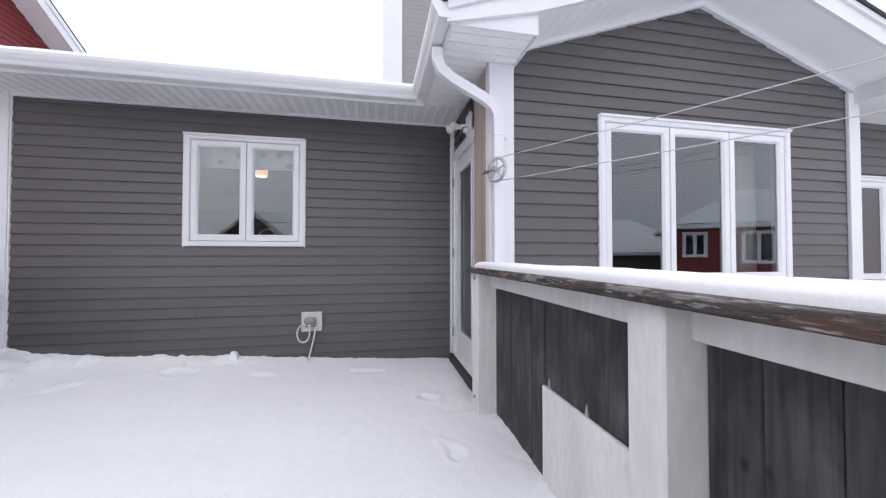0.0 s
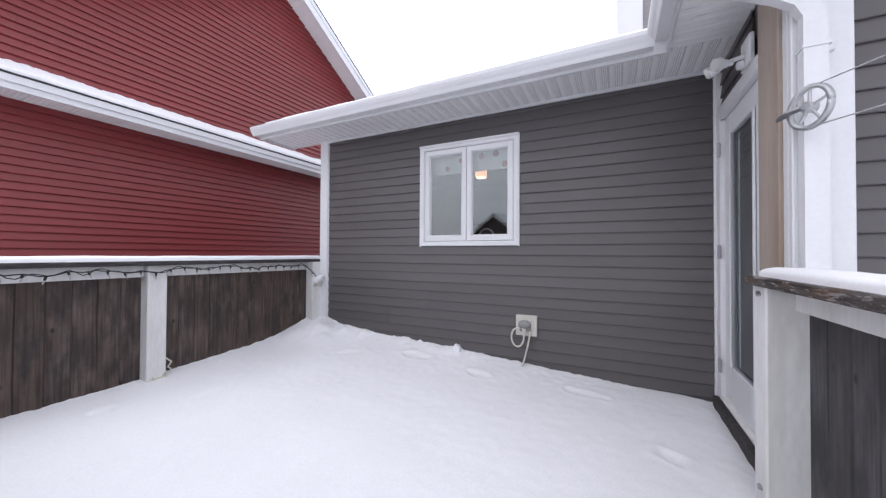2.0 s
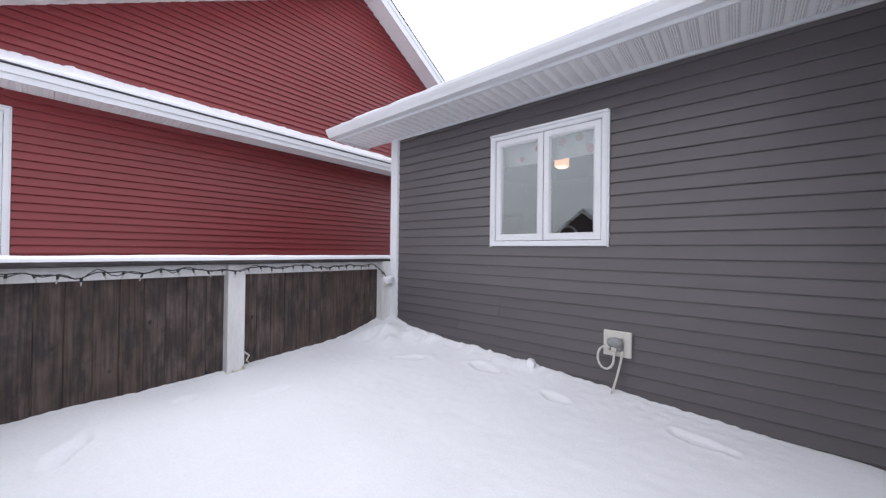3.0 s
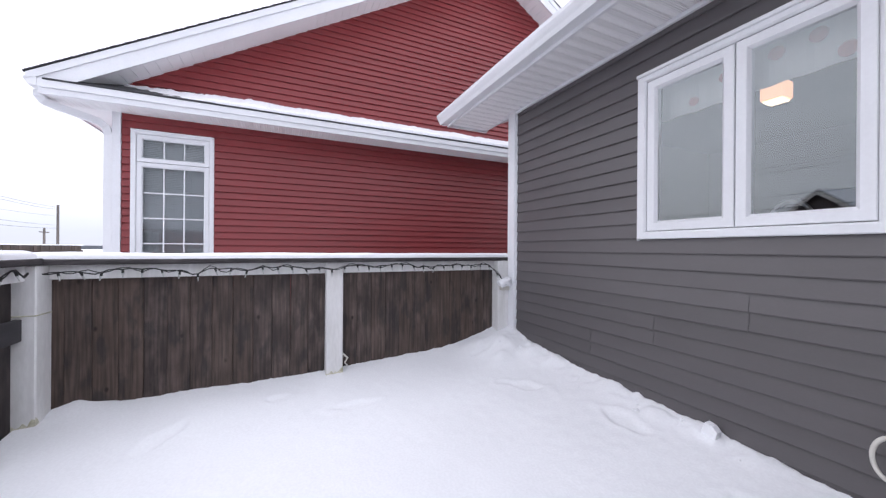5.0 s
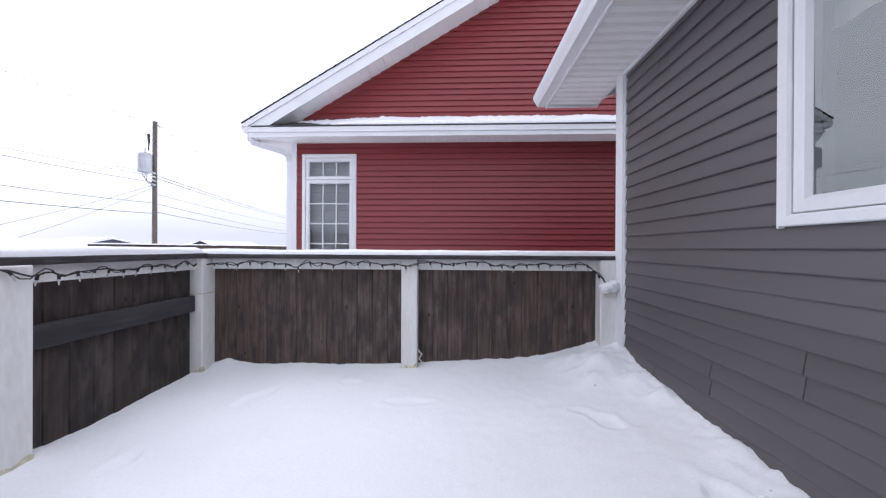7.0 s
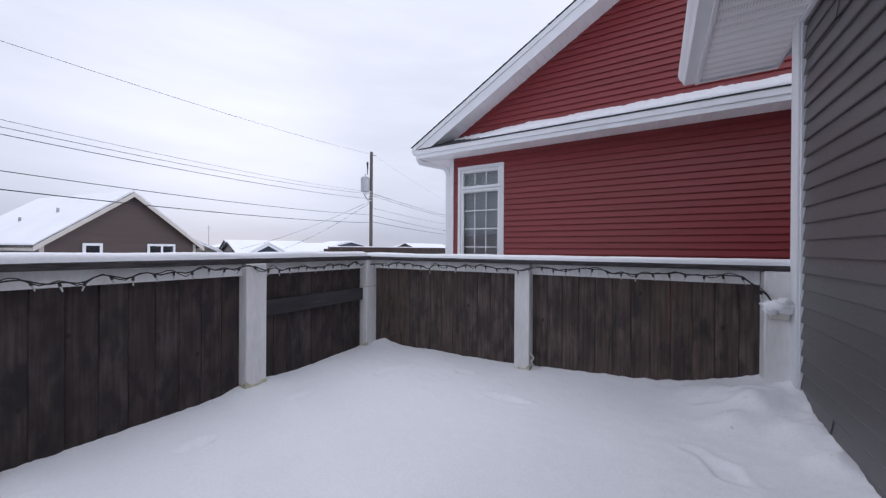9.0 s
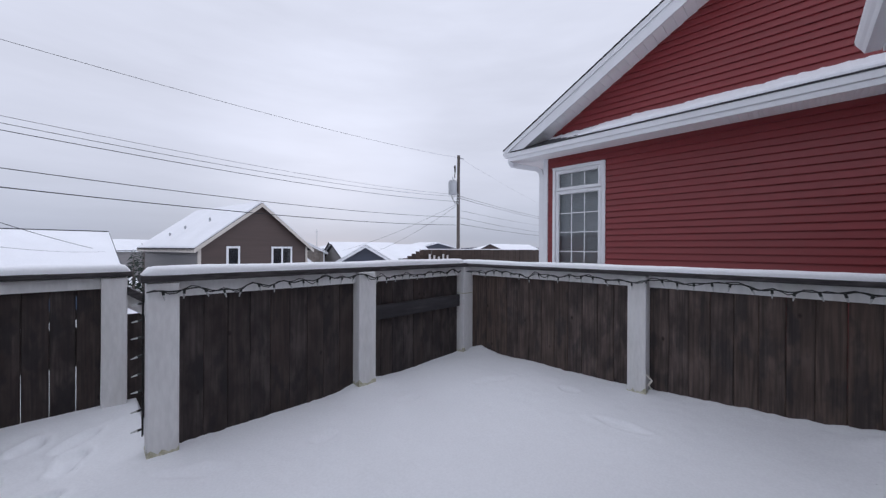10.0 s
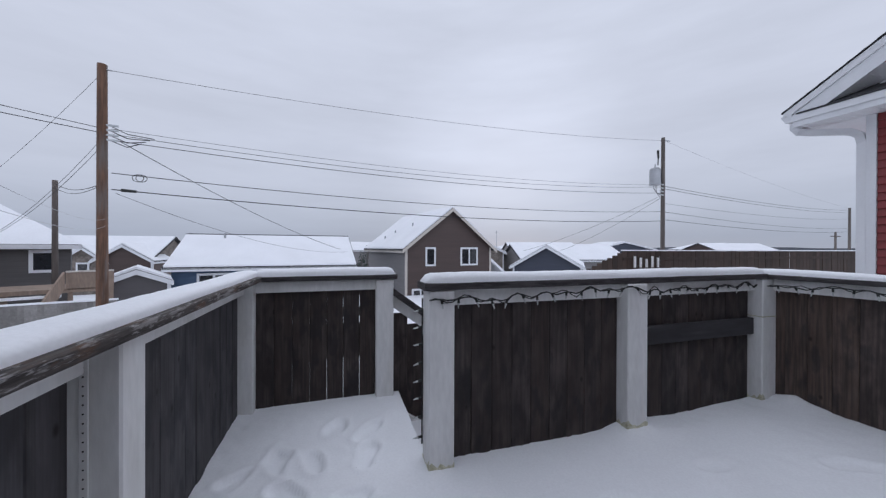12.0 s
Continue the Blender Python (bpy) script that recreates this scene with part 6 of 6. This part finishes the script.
P1, P2, P3 = (6.73, -8.98), (-17.43, -13.26), (12.15, -16.2)
p1 = utility_pole(*P1, 6.12, 0.135, RUST, "brown treated wooden utility pole", -2.6)
p2 = utility_pole(*P2, 7.72, 0.13, POLE, "weathered utility pole with a grey transformer")
p3 = utility_pole(*P3, 4.05, 0.115, POLE, "short weathered utility pole", -3.2)
x, y = P2
part("transformer", Build().cone((x + 0.42, y - 0.15, 4.95), (x + 0.42, y - 0.15, 5.85), 0.3, 0.3, 18).cone((x + 0.42, y - 0.15, 5.85), (x + 0.42, y - 0.15, 5.95), 0.31, 0.22, 18), METAL, p2, "grey can transformer")
part("cutout", Build().cone((x + 0.35, y, 6.5), (x + 0.38, y, 6.95), 0.05, 0.07).cone((x + 0.38, y, 6.1), (x + 0.36, y, 6.5), 0.03, 0.03), DARK, p2)
part("bracket", Build().box(x, x + 0.45, y - 0.18, y - 0.12, 5.2, 5.28).box(x, x + 0.45, y - 0.18, y - 0.12, 5.6, 5.68).box(x - 0.5, x, y - 0.03, y + 0.03, 7.55, 7.6), METAL, p2)
for k in range(4):
    part("insulator_rack", Build().cone((x + 0.1, y + 0.12, 4.35 + k * 0.2), (x + 0.35, y + 0.12, 4.4 + k * 0.2), 0.035, 0.035), ALUM, p2)
for k in range(3):
    part("jumper_wire", Build().tube([(x + 0.55 - 0.1 * k, y - 0.1, 5.0), (x + 0.72 - 0.12 * k, y, 4.75 - 0.1 * k), (x + 0.55 - 0.1 * k, y + 0.1, 4.45 - 0.12 * k), (x + 0.25, y + 0.12, 4.4 + 0.1 * k)], 0.014, 6), CABLE, p2)
part("bushing", Build().cone((x + 0.42, y - 0.15, 5.95), (x + 0.42, y - 0.15, 6.2), 0.05, 0.03, 10), ALUM, p2)
x, y = P1
part("splice_box", Build().cone((x - 0.42, y, 2.788), (x - 0.74, y - 0.05, 2.772), 0.045, 0.035), DARK, p1, "black cable splice")
for k in range(4):
    part("insulator_rack", Build().cone((x - 0.15, y + 0.1, 4.1 + k * 0.13), (x - 0.38, y + 0.05, 4.1 + k * 0.13), 0.03, 0.03), ALUM, p1)
    part("jumper_wire", Build().tube([(x - 0.2, y, 4.1 + k * 0.13), (x - 0.5, y - 0.1, 3.98 + k * 0.12), (x - 0.8 - 0.1 * k, y - 0.15, 4.12 + k * 0.05)], 0.012, 6), CABLE, p1)
for k in range(2):
    ring = [(x - 0.8 - 0.08 * k + 0.13 * math.cos(q * math.tau / 14), y + 0.02, 3.13 + 0.1 * math.sin(q * math.tau / 14)) for q in range(15)]
    part("cable_coil", Build().tube(ring, 0.009, 5, (0, 1, 0)), CABLE, p1)
part("pole_top_pin", Build().cone((x, y, 6.0), (x - 0.22, y, 5.98), 0.02, 0.02), METAL, p1)


def wire(a, b, sag, r=0.012, n=20, label="black overhead wire between poles"):
    mid = tuple((Vector(a) + Vector(b)) / 2)
    solo("overhead_wire", Build().tube(arc((a, b), n, sag), r * 0.72, 6), CABLE, label, "wire", loc=mid, smooth=True, group="overhead wires")


for z1, z2, sag, r in ((5.98, 7.55, 0.35, 0.008), (4.42, 4.98, 0.4, 0.008), (4.28, 4.85, 0.45, 0.011), (4.12, 4.5, 0.4, 0.014), (3.24, 3.42, 0.35, 0.016), (2.80, 2.87, 0.33, 0.02)):
    wire((P1[0] - 0.2, P1[1], z1), (P2[0] + 0.15, P2[1], z2), sag, r)
P4 = (-61.4, -25.0)
for z1, z2, r in ((7.55, 6.45, 0.005), (4.9, 6.2, 0.018), (4.75, 5.9, 0.018), (3.9, 5.1, 0.012), (3.4, 3.9, 0.016), (2.95, 3.5, 0.02)):
    wire((P2[0] - 0.15, P2[1], z1), (*P4, z2), 0.35, r)
utility_pole(*P4, 6.5, 0.16, POLE, "distant weathered utility pole", -4.5)
for z1, b, sag, r in ((4.42, (22, 4, 6.4), 0.4, 0.012), (4.3, (22, 4, 6.1), 0.5, 0.014), (2.95, (P3[0], P3[1], 3.92), 0.22, 0.014), (2.92, (P3[0], P3[1], 3.75), 0.25, 0.012), (5.9, (20, -20, 2.0), 0.5, 0.007)):
    wire((P1[0], P1[1], z1), b, sag, r)
for dz in (4.3, 4.1):
    wire((P1[0] - 0.1, P1[1], dz), (16, -17.6, 1.3), 0.5, 0.009)
wire((P1[0] - 0.4, P1[1], 4.1), (0.6, -19.0, 1.15), 0.25, 0.014, label="black service drop to the blue house")
wire((P1[0] - 0.3, P1[1], 2.7), (0.2, -19.4, 1.0), 0.5, 0.008, label="thin service drop to the blue house")
wire((P2[0], P2[1], 4.4), (-15.8, -26.5, 1.0), 0.3, 0.012, label="black service drop to the navy house")
wire((P2[0], P2[1], 4.3), (-19.5, -27, 0.8), 0.3, 0.012, label="black service drop to the navy house")

for ux, uy, ut in utility_spots:
    up = utility_pole(ux, uy, ut, 0.14, POLE, "distant weathered utility pole", -4.5)
    part("crossarm", Build().box(ux - 0.9, ux + 0.9, uy - 0.05, uy + 0.05, ut - 0.6, ut - 0.48), POLE, up)

# ---- spruces and the wooded ridge ----
def spruce(x, y, base, h, r, seed):
    rng = random.Random(seed)
    t = thing("spruce", (x, y, base), "dark spruce standing between houses", "tree", "spruces")
    part("trunk", Build().cone((x, y, base), (x, y, base + h * 0.9), 0.14, 0.03, 8), POLE, t)
    b = Build()
    for i in range(420):
        f = rng.random() ** 0.8
        z = base + h * (0.12 + 0.88 * f)
        rr = r * (1 - f) * rng.uniform(0.35, 1.05) + 0.05
        a = rng.uniform(0, math.tau)
        q = Vector((x + rr * math.cos(a), y + rr * math.sin(a), z))
        s = rng.uniform(0.12, 0.32) * (1.2 - f)
        o = Vector((math.cos(a), math.sin(a), -0.35)) * s
        w = Vector((-math.sin(a), math.cos(a), 0)) * s * 0.5
        b.add([q - o * 0.4, q + o + w, q + o * 1.3, q + o - w, q + Vector((0, 0, s * 0.4))], [(0, 1, 2, 3), (0, 4, 1), (0, 3, 4), (1, 4, 2), (2, 4, 3)])
    part("crown", b, NEEDLE, t)


for i, (x, y, h) in enumerate(((-1.6, -35, 5.0), (-0.3, -37, 5.4), (0.7, -36, 4.4), (-2.4, -38, 5.6), (24, -45, 5), (-13.5, -62, 6))):
    spruce(x, y, -4.0, h, 1.5, i)
ridge = Build()
verts, faces = [], []
for i in range(181):
    a = math.tau * i / 180
    hh = 2 + 6 * abs(noise.noise(Vector((math.cos(a) * 3, math.sin(a) * 3, 0)))) + 2 * noise.noise(Vector((math.cos(a) * 20, math.sin(a) * 20, 0)))
    for rr, z in ((900, -6), (930, hh), (1100, hh * 0.9), (1150, -6)):
        verts.append((rr * math.cos(a), rr * math.sin(a), z))
for i in range(180):
    for k in range(3):
        faces.append((i * 4 + k, i * 4 + k + 1, (i + 1) * 4 + k + 1, (i + 1) * 4 + k))
solo("backdrop", ridge.add(verts, faces), HILL, "dark wooded ridge along the horizon", "hills", kind="structure", smooth=True)


# ---- string lights under the caps ----
def light_string(label, points, seed, drop=0.06, r=0.0048, lean=(0, 0, -1)):
    """A dark wire with little bulbs, looping loosely along a rail."""
    rng = random.Random(seed)
    path, total = [], 0.0
    for (x0, y0, z0), (x1, y1, z1) in zip(points, points[1:]):
        a, b = Vector((x0, y0, z0)), Vector((x1, y1, z1))
        n = max(2, int((b - a).length / 0.035))
        for i in range(n):
            p = a.lerp(b, i / n)
            total += (b - a).length / n
            p.z += drop * (0.7 * noise.noise(Vector((total * 3.1, seed, 0))) + 0.6 * noise.noise(Vector((total * 9.0, seed, 4))))
            path.append(p)
    path.append(Vector(points[-1]))
    s = thing("string_lights", points[0], label, "string lights", "string lights on the railings")
    part("wire", Build().tube(path, r, 6), DARK, s, smooth=True)
    part("twin_wire", Build().tube([p + Vector((0.003, 0.004, (0.3 if drop < 0.03 else 1.0) * (0.03 * noise.noise(Vector((i * 0.23, seed, 7))) + 0.012 * math.sin(i * 1.3)))) for i, p in enumerate(path)], 0.0036, 5), DARK, s, smooth=True)
    for i in range(2, len(path) - 1, 3):
        p = path[i]
        tilt = (Vector(lean) + Vector((rng.uniform(-0.4, 0.4), rng.uniform(-0.4, 0.4), rng.uniform(-0.2, 0.2)))).normalized()
        so = part("socket", Build().cone(p, p + tilt * 0.026, 0.0075, 0.0075, 6), DARK, s)
        part("bulb", Build().cone(p + tilt * 0.02, p + tilt * 0.058, 0.0075, 0.003, 6), BULB, so)


light_string("dark string lights along the red house side railing", [(-2.735, 0.53, 0.970), (-2.80, 2.2, 0.970), (-2.80, 2.45, 0.980), (-2.82, 3.9, 0.970), (-2.79, 4.02, 0.86), (-2.785, 4.08, 0.78)], 2)
light_string("dark string lights along the back railing", [(0.16, 0.575, 0.955), (-0.6, 0.54, 0.965), (-1.25, 0.58, 0.980), (-1.42, 0.58, 0.975), (-2.0, 0.50, 0.960), (-2.66, 0.50, 0.970)], 3)
light_string("dark string lights hanging down the stair post", [(0.165, 0.42, 0.95), (0.168, 0.43, 0.6), (0.166, 0.42, 0.3), (0.167, 0.43, 0.06)], 4, drop=0.01, r=0.004, lean=(1.2, 0, -0.2))
sc = thing("light_plug", (-2.79, 4.08, 0.75), "snow-capped plug box of the string lights", "plug")
part("box", Build().cbox(-2.815, -2.76, 4.03, 4.13, 0.70, 0.75, 0.008), PLASTIC, sc)
part("snow_cap", Build().blob((-2.775, 4.075, 0.783), 0.062, 0.085, 0.042, 16, 0.55).blob((-2.755, 4.10, 0.815), 0.04, 0.05, 0.03, 12, 0.8).blob((-2.75, 4.03, 0.765), 0.035, 0.04, 0.025, 12, 0.8), SNOW, sc, smooth=True)
bk = thing("metal_hook", (-2.85, 2.44, 0.1), "bent white hook on the railing post", "hook")
part("hook_arm", Build().tube([(-2.85, 2.41, 0.2), (-2.84, 2.45, 0.16), (-2.84, 2.425, 0.12), (-2.84, 2.45, 0.09)], 0.008, 6), PLASTIC, bk)
